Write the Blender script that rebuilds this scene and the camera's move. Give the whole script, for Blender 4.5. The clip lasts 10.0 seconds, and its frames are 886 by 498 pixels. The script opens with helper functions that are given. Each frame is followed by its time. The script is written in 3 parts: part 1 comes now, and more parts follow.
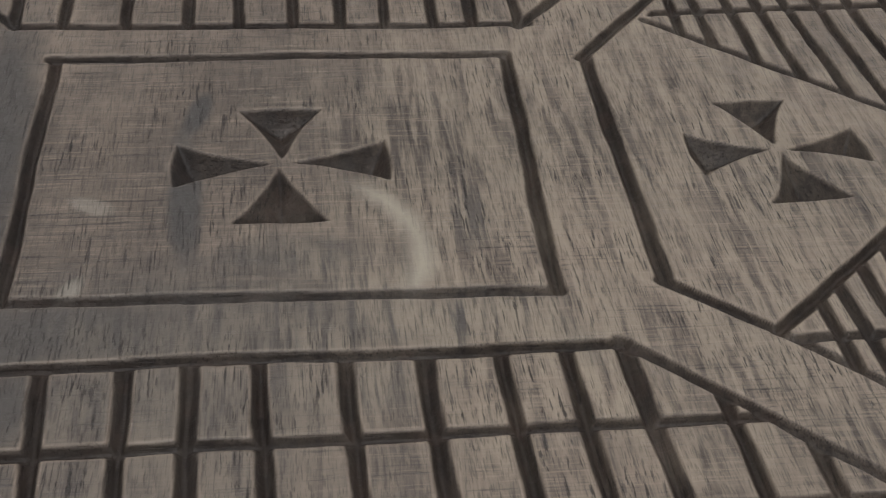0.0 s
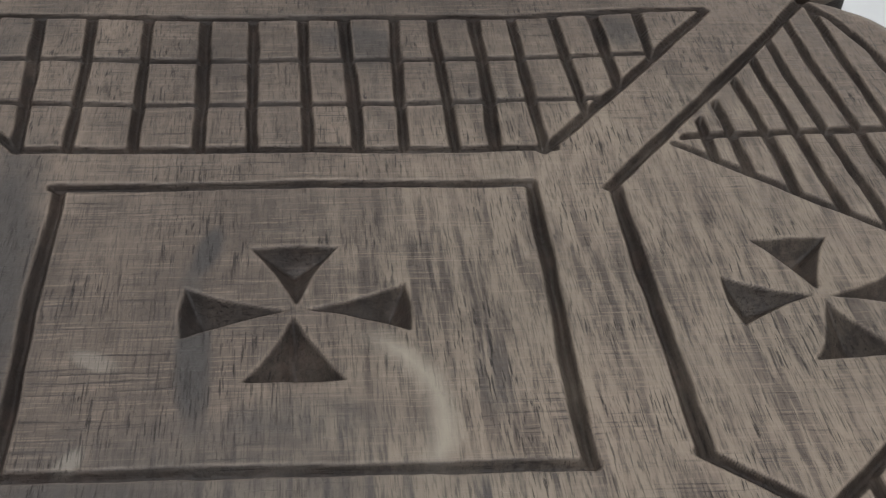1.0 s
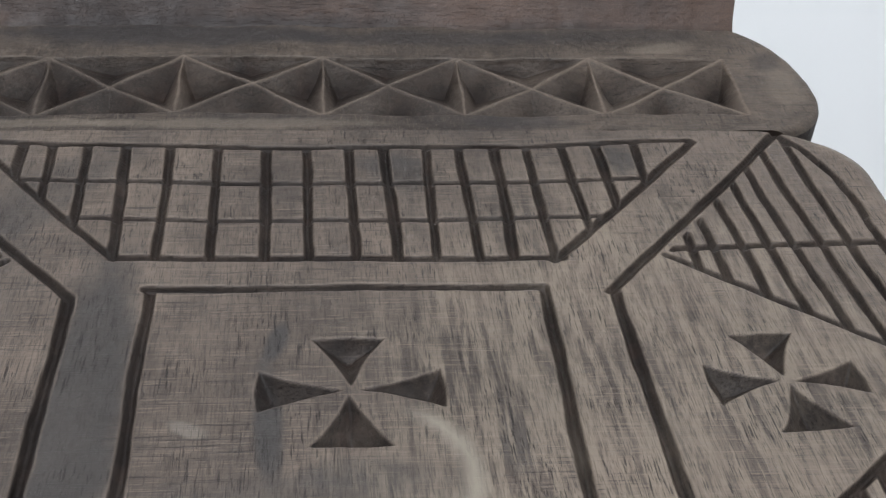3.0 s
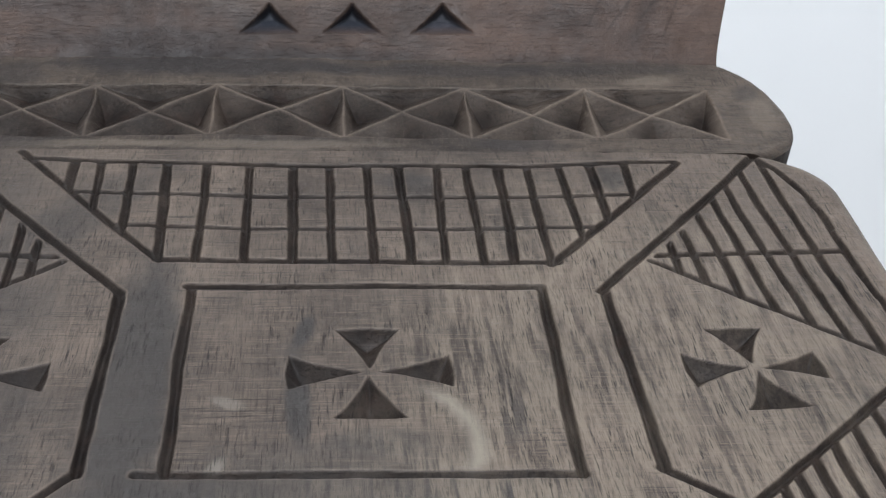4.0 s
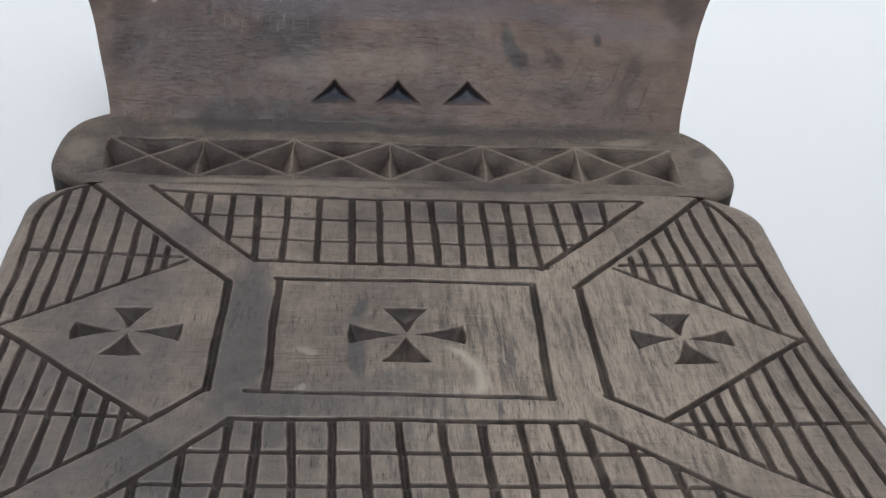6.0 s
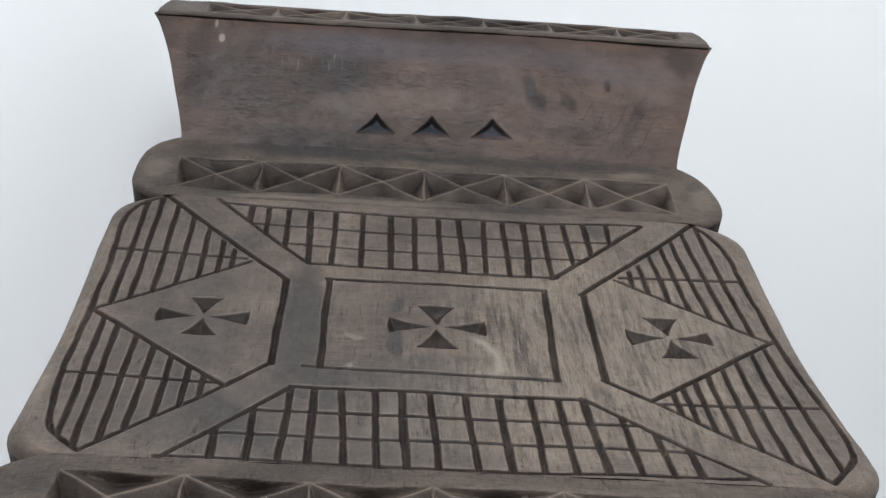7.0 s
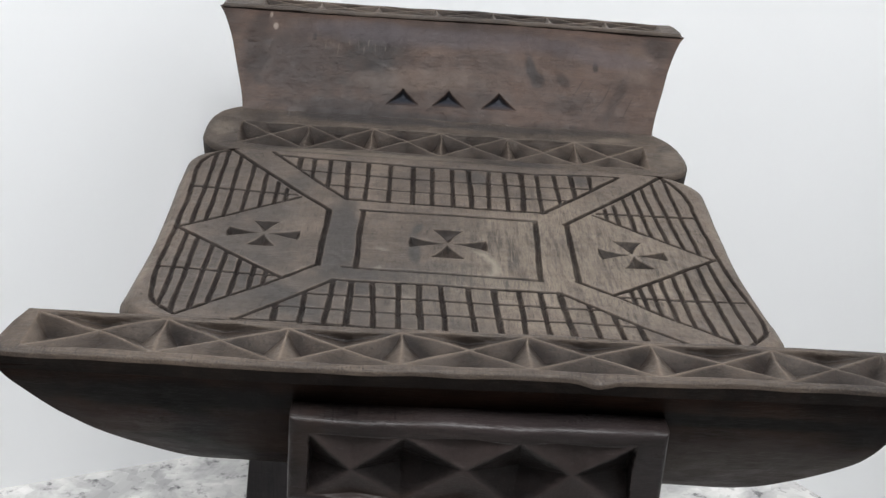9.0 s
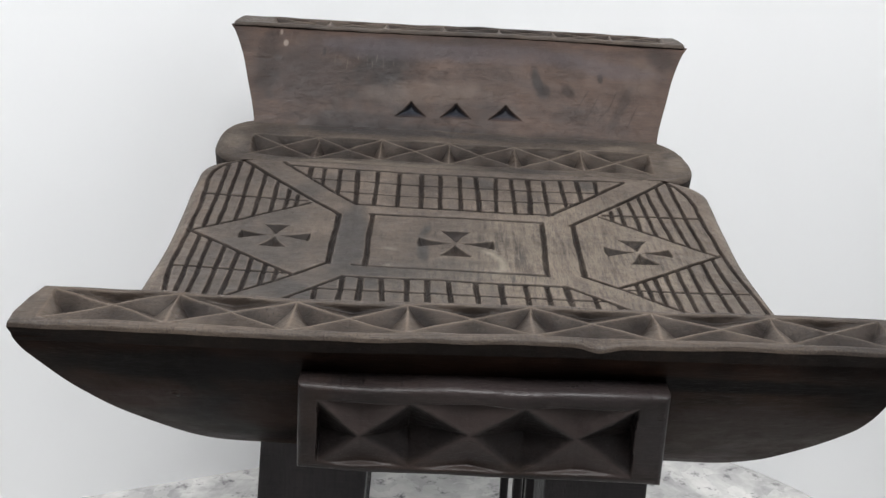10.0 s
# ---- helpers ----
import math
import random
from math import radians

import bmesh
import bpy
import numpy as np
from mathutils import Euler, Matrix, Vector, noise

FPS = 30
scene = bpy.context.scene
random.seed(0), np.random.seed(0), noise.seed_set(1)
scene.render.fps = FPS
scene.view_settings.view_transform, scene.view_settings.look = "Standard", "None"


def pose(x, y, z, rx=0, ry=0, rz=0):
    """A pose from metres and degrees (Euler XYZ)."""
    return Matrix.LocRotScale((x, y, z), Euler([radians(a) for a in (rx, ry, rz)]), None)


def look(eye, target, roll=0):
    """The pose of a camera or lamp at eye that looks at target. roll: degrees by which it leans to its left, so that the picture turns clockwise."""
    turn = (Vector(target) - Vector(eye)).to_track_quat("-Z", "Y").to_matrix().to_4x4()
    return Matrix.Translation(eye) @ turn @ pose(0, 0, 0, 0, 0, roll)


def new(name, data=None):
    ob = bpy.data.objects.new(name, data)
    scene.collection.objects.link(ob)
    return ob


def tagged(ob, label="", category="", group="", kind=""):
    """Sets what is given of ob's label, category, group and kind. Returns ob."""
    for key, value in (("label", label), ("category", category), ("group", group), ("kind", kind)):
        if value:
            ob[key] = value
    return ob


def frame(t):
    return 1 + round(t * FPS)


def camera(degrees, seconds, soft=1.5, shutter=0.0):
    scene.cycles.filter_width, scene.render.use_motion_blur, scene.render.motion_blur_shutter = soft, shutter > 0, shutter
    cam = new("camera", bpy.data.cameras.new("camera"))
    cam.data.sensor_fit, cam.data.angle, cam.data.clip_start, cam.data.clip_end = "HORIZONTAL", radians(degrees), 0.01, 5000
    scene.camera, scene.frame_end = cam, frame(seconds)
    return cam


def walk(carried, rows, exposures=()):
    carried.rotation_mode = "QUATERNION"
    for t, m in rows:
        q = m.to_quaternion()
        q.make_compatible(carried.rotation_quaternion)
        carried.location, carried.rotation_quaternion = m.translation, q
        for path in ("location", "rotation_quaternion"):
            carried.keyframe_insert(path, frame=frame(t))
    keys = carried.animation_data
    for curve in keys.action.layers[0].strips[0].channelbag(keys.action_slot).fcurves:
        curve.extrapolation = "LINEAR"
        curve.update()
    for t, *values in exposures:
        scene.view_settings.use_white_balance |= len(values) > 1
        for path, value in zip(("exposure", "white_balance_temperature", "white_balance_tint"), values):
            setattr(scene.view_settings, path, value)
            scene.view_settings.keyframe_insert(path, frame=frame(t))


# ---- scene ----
cam = camera(36.02, 10.0, soft=1.4)
PATH = [
    (0, (0.00416, -0.23135, 0.15510), (0.20897, 1.34300, -1.06125), 2.714),
    (0.5, (0.00530, -0.20830, 0.15221), (0.20051, 1.37018, -1.06034), 2.855),
    (1, (0.00308, -0.20469, 0.16368), (0.19971, 1.39957, -1.01431), 2.940),
    (1.5, (0.00170, -0.20734, 0.17199), (0.19692, 1.43202, -0.95691), 2.714),
    (2, (-0.00234, -0.21827, 0.18028), (0.19006, 1.44828, -0.90858), 2.672),
    (2.5, (-0.00396, -0.23222, 0.18552), (0.18893, 1.45030, -0.87840), 2.711),
    (3, (-0.00782, -0.25263, 0.19206), (0.18127, 1.44622, -0.84627), 2.819),
    (4.3, (-0.01379, -0.31278, 0.20968), (0.15992, 1.42912, -0.75758), 2.878),
    (4.5, (-0.01506, -0.32545, 0.21348), (0.14730, 1.42252, -0.74477), 2.625),
    (5, (-0.01738, -0.35980, 0.22129), (0.12795, 1.40487, -0.70866), 2.564),
    (5.5, (-0.01734, -0.39758, 0.23064), (0.11796, 1.38372, -0.66862), 2.568),
    (6.8, (-0.02527, -0.51891, 0.27484), (0.07316, 1.30230, -0.54583), 3.988),
    (7, (-0.02858, -0.53627, 0.27612), (0.07021, 1.28883, -0.53582), 4.388),
    (7.5, (-0.02682, -0.58399, 0.28796), (0.05966, 1.23445, -0.54016), 4.659),
    (8, (-0.02270, -0.63634, 0.29317), (0.05251, 1.18590, -0.52769), 4.259),
    (8.5, (-0.02062, -0.67388, 0.29143), (0.04454, 1.15655, -0.51186), 4.293),
    (9, (-0.02193, -0.70363, 0.29161), (0.02982, 1.14018, -0.48148), 4.298),
    (9.5, (-0.02063, -0.72090, 0.28046), (0.01326, 1.14052, -0.45026), 3.826),
    (10, (-0.01618, -0.72613, 0.26965), (0.00820, 1.14545, -0.43504), 3.218),
]
walk(cam, [(t, look(eye, target, roll)) for t, eye, target, roll in PATH],
     exposures=[(0.0, -0.06, 6560, 10), (1.0, -0.06, 6480, 10), (2.5, 0.06, 6260, 10), (5.0, 0.17, 6140, 10), (5.5, 0.17, 6180, 10), (7.5, 0.10, 6320, 10), (10.0, 0.11, 6560, 11)])

# ---- light: daylight from above the corner, through an added opening out of view ----
FLOOR = -0.35            # the seat's middle is the origin
CORNER, TURN = (0.2606, 0.533), 24.6
ROOM = pose(CORNER[0], CORNER[1], FLOOR, 0, 0, TURN)

world = bpy.data.worlds.new("sky")
scene.world = world
world.use_nodes = True
sky = world.node_tree.nodes.new("ShaderNodeTexSky")
sky.sky_type, sky.sun_disc = "NISHITA", False
sky.sun_elevation, sky.sun_rotation = radians(50), radians(200)
world.node_tree.links.new(sky.outputs[0], world.node_tree.nodes["Background"].inputs[0])
world.node_tree.nodes["Background"].inputs[1].default_value = 0.08


def area_lamp(name, m, sx, sy, watts, colour):
    data = bpy.data.lights.new(name, "AREA")
    data.shape, data.size, data.size_y, data.energy, data.color = "RECTANGLE", sx, sy, watts, colour
    ob = new(name, data)
    ob.matrix_world = m
    return ob


ADDED_OPENING = (-1.42, -0.28, -1.70, -0.36)     # x0, x1, y0, y1 of the opening, in the room's own axes
# added lamp in the made-up ceiling opening, as the main light
area_lamp("added_top_daylight", ROOM @ pose(-0.85, -1.03, 2.42), 1.12, 1.32, 77, (0.97, 0.985, 1.0))


# ---- materials ----
class Nodes:
    """A node material under construction."""

    def __init__(self, name):
        self.mat = bpy.data.materials.new(name)
        self.mat.use_nodes = True
        self.tree = self.mat.node_tree
        self.bsdf = self.tree.nodes["Principled BSDF"]
        self.coords = self.tree.nodes.new("ShaderNodeTexCoord").outputs["Object"]

    def link(self, a, b):
        self.tree.links.new(a, b)

    def put(self, socket, v):
        if isinstance(v, bpy.types.NodeSocket):
            self.link(v, socket)
        else:
            socket.default_value = v

    def mapping(self, scale=(1, 1, 1), rot=(0, 0, 0), loc=(0, 0, 0), vec=None):
        n = self.tree.nodes.new("ShaderNodeMapping")
        n.inputs["Scale"].default_value, n.inputs["Rotation"].default_value, n.inputs["Location"].default_value = scale, rot, loc
        self.link(vec or self.coords, n.inputs["Vector"])
        return n.outputs[0]

    def noise(self, vec, scale=1.0, detail=3.0, rough=0.55, distortion=0.0):
        n = self.tree.nodes.new("ShaderNodeTexNoise")
        self.link(vec, n.inputs["Vector"])
        n.inputs["Scale"].default_value, n.inputs["Detail"].default_value = scale, detail
        n.inputs["Roughness"].default_value, n.inputs["Distortion"].default_value = rough, distortion
        return n.outputs["Fac"]

    def ramp(self, fac, stops):
        n = self.tree.nodes.new("ShaderNodeValToRGB")
        self.link(fac, n.inputs[0])
        el = n.color_ramp.elements
        while len(el) < len(stops):
            el.new(0.5)
        for e, (p, c) in zip(el, stops):
            e.position = p
            e.color = (*c, 1) if isinstance(c, tuple) else (c, c, c, 1)
        return n.outputs[0]

    def mix(self, fac, a, b, blend="MIX"):
        n = self.tree.nodes.new("ShaderNodeMix")
        n.data_type, n.blend_type = "RGBA", blend
        self.put(n.inputs[0], fac)
        for s, v in ((n.inputs[6], a), (n.inputs[7], b)):
            self.put(s, (*v, 1) if isinstance(v, tuple) else v)
        return n.outputs[2]

    def math(self, op, a, b=0.0, c=0.0, clamp=False):
        n = self.tree.nodes.new("ShaderNodeMath")
        n.operation, n.use_clamp = op, clamp
        for s, v in zip(n.inputs, (a, b, c)):
            self.put(s, v)
        return n.outputs[0]

    def attribute(self, name):
        n = self.tree.nodes.new("ShaderNodeAttribute")
        n.attribute_name = name
        return n.outputs["Fac"]

    def blob(self, x, y, rx, ry, turn=0.0, warp=0.35, upright=False):
        """A soft-edged patch on the seat with an uneven outline, 1 in its middle."""
        if upright:
            turned = self.mapping((1, 1, 1), (0, radians(turn), 0), (0, 0, 0), self.mapping((1, 1, 1), (0, 0, 0), (-x, 0, -y)))
            vec = self.mapping((1 / rx, 0, 1 / ry), vec=turned)
        else:
            turned = self.mapping((1, 1, 1), (0, 0, radians(turn)), (0, 0, 0), self.mapping((1, 1, 1), (0, 0, 0), (-x, -y, 0)))
            vec = self.mapping((1 / rx, 1 / ry, 0), vec=turned)
        n = self.tree.nodes.new("ShaderNodeVectorMath")
        n.operation = "LENGTH"
        self.link(vec, n.inputs[0])
        edge = self.math("MULTIPLY_ADD", self.noise(self.coords, 90, 3), warp * 2, -warp)
        return self.ramp(self.math("ADD", n.outputs["Value"], edge), [(0.55, 1.0), (1.0, 0.0)])

    def finish(self, colour, rough, bump=None, strength=0.3, distance=0.0006):
        self.put(self.bsdf.inputs["Base Color"], colour)
        self.put(self.bsdf.inputs["Roughness"], rough)
        if bump is not None:
            n = self.tree.nodes.new("ShaderNodeBump")
            n.inputs["Strength"].default_value, n.inputs["Distance"].default_value = strength, distance
            self.link(bump, n.inputs["Height"])
            self.link(n.outputs[0], self.bsdf.inputs["Normal"])
        return self.mat


def carved_wood(name, along, pale, mid, dark, cut, gloss=(0.5, 0.68), marks=False, spots=(), smears=(), pores=1.0, spec=0.3, stains=0.7, fine=1.0, lumps=0.15, patch=1.0):
    """Rubbed hardwood. along: the grain's axis (0 x, 1 y, 2 z); cut: the dark of the carving, staining together with
    painted shade.
    """
    g = Nodes(name)
    other = 1 - along if along < 2 else 0

    def stretched(fine, long, axis, seed=0.0):
        s = [fine, fine, fine]
        s[axis] = long
        return g.mapping(tuple(s), (0, 0, 0), (seed, seed * 0.7, seed * 1.3))

    blotch = g.noise(stretched(60, 20, along, 1.5), 1, 6, 0.68)
    cloud = g.noise(g.mapping((1, 1, 1), (0, 0, 0), (3.1, 1.7, 0.4)), 11, 4, 0.6)
    streak = g.noise(stretched(420, 34, along, 2.0), 1, 4, 0.65, 0.3)
    grain = g.noise(stretched(1100, 40, along), 1, 4, 0.65, 0.3)
    pore = g.noise(stretched(2300, 105, along, 5.0), 1, 2.0, 0.6, 0.2)
    crack = g.noise(stretched(1250, 62, along, 11.0), 1, 2.5, 0.6, 0.35)
    hair = g.noise(stretched(3600, 170, along, 8.0), 1, 1.5, 0.5)
    pore_where = g.noise(g.mapping((1, 1, 1), (0, 0, 0), (9.0, 2.0, 0)), 38, 3, 0.6)
    scratch = g.noise(stretched(2300, 55, other, 3.0), 1, 2, 0.55)
    scratch_where = g.noise(g.mapping((1, 1, 1), (0, 0, 0), (1.0, 6.0, 0)), 30, 2)
    col = g.mix(g.math("MULTIPLY_ADD", g.ramp(blotch, [(0.34, 0.0), (0.62, 1.0)]), patch, (1 - patch) * 0.7), mid, pale)
    col = g.mix(g.math("MULTIPLY", g.ramp(cloud, [(0.48, 0.0), (0.66, 1.0)]), stains), col, dark)
    col = g.mix(g.math("MULTIPLY", g.ramp(streak, [(0.34, 1.0), (0.48, 0.0)]), 0.22 * fine), col, dark)
    col = g.mix(g.math("MULTIPLY", g.ramp(grain, [(0.36, 1.0), (0.48, 0.0)]), 0.38 * fine), col, dark)
    lines = g.math("MULTIPLY", g.ramp(scratch, [(0.34, 1.0), (0.42, 0.0)]), g.ramp(scratch_where, [(0.38, 0.35), (0.58, 1.0)]))
    col = g.mix(g.math("MULTIPLY", lines, 0.9 * fine), col, dark)
    col = g.mix(g.math("MULTIPLY", g.ramp(scratch, [(0.57, 0.0), (0.66, 1.0)]), 0.55 * fine), col, tuple(c * 1.25 for c in pale))
    if marks:
        # dark smears and patches, the grey strip of staining, the left third's weaker light painted grey, and the pale
        # sweep of rubbing beside the middle cross
        grey = (0.0275, 0.0243, 0.0222)
        for x, y, rx, ry, turn, f in ((-0.0170, 0.0190, 0.0030, 0.011, 14, 1.0), (-0.0185, -0.010, 0.0038, 0.027, -3, 1.0), (-0.0180, -0.016, 0.0040, 0.020, -3, 0.8), (0.0365, -0.022, 0.0045, 0.013, 5, 0.5), (-0.010, -0.037, 0.038, 0.009, 0, 0.5), (-0.045, -0.085, 0.075, 0.045, 0, 0.55), (-0.12, -0.06, 0.03, 0.05, 0, 0.4), (-0.02, -0.070, 0.05, 0.010, 0, 0.5),
                                      (-0.060, -0.005, 0.013, 0.085, 0, 0.9), (-0.085, 0.086, 0.013, 0.050, 40, 0.5), (-0.040, -0.052, 0.022, 0.010, 0, 0.6), (-0.105, -0.025, 0.034, 0.036, 0, 0.4), (-0.095, -0.100, 0.035, 0.02, 0, 0.4),
                                      (-0.085, -0.086, 0.013, 0.050, -38, 0.75), (0.004, -0.031, 0.018, 0.007, 0, 0.55),
                                      (0.030, -0.052, 0.004, 0.011, 10, 0.6), (0.050, -0.058, 0.004, 0.009, -20, 0.55),
                                      (0.012, 0.104, 0.014, 0.005, 0, 0.55), (0.060, 0.128, 0.016, 0.006, 0, 0.5),
                                      (0.0, -0.128, 0.11, 0.008, 0, 0.7), (-0.10, 0.03, 0.02, 0.02, 0, 0.4), (-0.115, 0.060, 0.045, 0.070, 0, 0.32), (-0.115, -0.055, 0.045, 0.075, 0, 0.32), (-0.008, -0.051, 0.062, 0.013, 0, 0.75), (0.02, -0.068, 0.012, 0.009, 0, 0.5), (-0.045, -0.070, 0.010, 0.010, 0, 0.6), (0.0, -0.112, 0.030, 0.010, 0, 0.55), (0.018, 0.100, 0.010, 0.012, 0, 0.5), (0.083, 0.106, 0.010, 0.009, 0, 0.7)):
            col = g.mix(g.math("MULTIPLY", g.blob(x, y, rx, ry, turn), f), col, grey)
        for x, y, rx, ry, turn, f in ((-0.036, -0.014, 0.006, 0.003, 30, 0.35), (-0.037, -0.040, 0.0022, 0.005, 25, 0.5)):
            col = g.mix(g.math("MULTIPLY", g.blob(x, y, rx, ry, turn, 0.15), f), col, (0.14, 0.128, 0.108))
        # broad beige patches; the large right one paints the stronger light there
        for x, y, rx, ry, f in ((0.075, -0.01, 0.085, 0.12, 0.55), (0.01, -0.075, 0.06, 0.05, 0.25)):
            col = g.mix(g.math("MULTIPLY", g.math("MULTIPLY", g.blob(x, y, rx, ry, 0, 0.5), f), g.ramp(streak, [(0.40, 0.0), (0.56, 1.0)])), col, (0.150, 0.122, 0.092))
    open_pore = g.math("MULTIPLY", g.ramp(pore, [(0.36, 1.0), (0.40, 0.0)]), g.ramp(pore_where, [(0.40, 0.15), (0.58, 1.0)]))
    open_pore = g.math("MAXIMUM", open_pore, g.math("MULTIPLY", g.ramp(crack, [(0.315, 1.0), (0.35, 0.0)]), g.ramp(pore_where, [(0.46, 0.0), (0.56, 1.0)])))
    fine_pore = g.math("MULTIPLY", g.ramp(hair, [(0.36, 1.0), (0.45, 0.0)]), 0.5)
    col = g.mix(g.math("MULTIPLY", fine_pore, pores), col, dark)
    col = g.mix(g.math("MULTIPLY", open_pore, 0.85 * pores), col, cut)
    if marks:
        ringed = g.tree.nodes.new("ShaderNodeVectorMath")
        ringed.operation = "LENGTH"
        g.link(g.mapping((1, 1, 0), (0, 0, 0), (0.0, 0.031, 0)), ringed.inputs[0])
        off = g.math("ABSOLUTE", g.math("SUBTRACT", g.math("MULTIPLY_ADD", g.noise(g.coords, 120, 2), 0.002, ringed.outputs["Value"]), 0.0272))
        sweep = g.math("MULTIPLY", g.ramp(off, [(0.0022, 1.0), (0.0040, 0.0)]), g.blob(0.0225, -0.0265, 0.0115, 0.0250, -14, 0.12))
        col = g.mix(g.math("MULTIPLY", sweep, 0.85), col, (0.150, 0.130, 0.103))
    rough = g.math("MULTIPLY_ADD", blotch, gloss[1] - gloss[0], gloss[0])
    for x, z, rx, rz, turn, f, c in spots:
        col = g.mix(g.math("MULTIPLY", g.blob(x, z, rx, rz, turn, 0.4, True), f), col, c)
    for x, y, rx, ry, turn, f, c in smears:
        col = g.mix(g.math("MULTIPLY", g.blob(x, y, rx, ry, turn, 0.4), f), col, c)
    stain_shade = g.attribute("stain_shade")
    # lips and ridges go paler: wear plus a painted highlight
    col = g.mix(g.math("MULTIPLY", g.attribute("wear_glint"), g.ramp(cloud, [(0.35, 0.95), (0.65, 0.25)])), col, tuple(c * 1.5 for c in pale))
    # uneven tone in the cuts, standing in for lit and dark facets
    cut_tone = g.noise(g.mapping((1, 1, 1), (0, 0, 0), (2.2, 5.1, 0.3)), 110, 4, 0.7)
    deep = g.mix(g.ramp(cut_tone, [(0.48, 0.0), (0.72, 1.0)]), cut, tuple(c * k for c, k in zip(cut, (2.4, 2.1, 1.9))))
    col = g.mix(g.math("MULTIPLY", stain_shade, g.ramp(blotch, [(0.3, 0.98), (0.7, 0.88)])), col, deep)
    height = g.math("SUBTRACT", g.math("MULTIPLY", grain, 0.5), open_pore)
    height = g.math("SUBTRACT", height, g.math("MULTIPLY", lines, 0.4))
    g.link(g.math("MULTIPLY_ADD", stain_shade, -0.6 * spec, spec), g.bsdf.inputs["Specular IOR Level"])
    # hand-tool lumps under the fine grain, and a polish that comes and goes
    lump = g.tree.nodes.new("ShaderNodeBump")
    lump.inputs["Strength"].default_value, lump.inputs["Distance"].default_value = lumps, 0.0020
    g.link(g.noise(g.mapping((1, 1, 1), (0, 0, 0), (6.1, 0.4, 2.0)), 130, 4, 0.6), lump.inputs["Height"])
    polish = g.noise(g.mapping((1, 1, 1), (0, 0, 0), (0.7, 3.3, 1.0)), 70, 5, 0.7)
    rough = g.math("ADD", rough, g.math("MULTIPLY_ADD", polish, 0.5, -0.25), clamp=True)
    mat = g.finish(col, rough, height, 0.5, 0.0003)
    fine_bump = g.bsdf.inputs["Normal"].links[0].from_node
    g.link(lump.outputs[0], fine_bump.inputs["Normal"])
    return mat


DARK_SPOT, DUSK, PAINTED_SHEEN = (0.0100, 0.0062, 0.0052), (0.021, 0.0148, 0.0132), (0.046, 0.038, 0.041)
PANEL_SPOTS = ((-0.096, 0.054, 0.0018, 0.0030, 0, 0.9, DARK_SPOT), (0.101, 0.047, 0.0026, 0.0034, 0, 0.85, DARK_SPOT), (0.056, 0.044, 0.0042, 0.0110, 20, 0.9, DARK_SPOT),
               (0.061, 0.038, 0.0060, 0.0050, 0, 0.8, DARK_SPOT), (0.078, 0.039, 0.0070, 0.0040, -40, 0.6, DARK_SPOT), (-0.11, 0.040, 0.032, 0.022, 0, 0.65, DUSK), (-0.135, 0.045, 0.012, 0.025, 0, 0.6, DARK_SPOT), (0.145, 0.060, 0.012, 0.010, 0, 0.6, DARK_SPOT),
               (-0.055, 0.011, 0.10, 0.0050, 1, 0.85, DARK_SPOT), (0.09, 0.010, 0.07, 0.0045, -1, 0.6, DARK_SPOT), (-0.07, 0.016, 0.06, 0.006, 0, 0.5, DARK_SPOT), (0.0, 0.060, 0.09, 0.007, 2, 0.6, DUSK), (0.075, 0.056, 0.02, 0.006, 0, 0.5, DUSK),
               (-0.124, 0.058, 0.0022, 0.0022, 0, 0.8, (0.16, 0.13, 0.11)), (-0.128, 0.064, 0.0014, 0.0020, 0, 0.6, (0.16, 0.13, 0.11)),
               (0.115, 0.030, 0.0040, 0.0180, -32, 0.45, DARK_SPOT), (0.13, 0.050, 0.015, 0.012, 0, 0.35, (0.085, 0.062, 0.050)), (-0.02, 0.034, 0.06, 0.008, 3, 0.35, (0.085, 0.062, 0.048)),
               # purple-grey streaks along the top, a sheen put into the colour
               (0.01, 0.057, 0.13, 0.0060, 1, 0.45, PAINTED_SHEEN), (-0.06, 0.060, 0.05, 0.0045, 0, 0.5, PAINTED_SHEEN), (0.11, 0.052, 0.04, 0.0060, -4, 0.5, PAINTED_SHEEN), (-0.035, 0.0090, 0.06, 0.0040, 1, 0.6, (0.024, 0.022, 0.023)),
               *((-0.088 + 0.0052 * k + 0.0021 * math.sin(k * 5.1), 0.050 + 0.0022 * math.sin(k * 2.3), 0.0005, 0.0030 + 0.0012 * math.sin(k * 3.7), 8 * math.sin(k * 1.9), 0.26 + 0.08 * math.sin(k * 4.3), (0.11, 0.088, 0.070)) for k in range(9)),
               *((0.088 + 0.007 * k, 0.034 - 0.004 * (k % 3), 0.0006, 0.0100, -38 + 9 * math.sin(k * 2.7), 0.4, DARK_SPOT) for k in range(6)))
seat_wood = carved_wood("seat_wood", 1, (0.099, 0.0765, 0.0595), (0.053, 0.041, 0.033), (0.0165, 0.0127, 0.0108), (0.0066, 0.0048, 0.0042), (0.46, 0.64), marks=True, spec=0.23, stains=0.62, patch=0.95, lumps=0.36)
rim_wood = carved_wood("rim_wood", 0, (0.068, 0.051, 0.038), (0.036, 0.027, 0.021), (0.0135, 0.0104, 0.0088), (0.0055, 0.0040, 0.0035), (0.44, 0.62), spec=0.20, pores=0.6, stains=0.9, lumps=0.5)
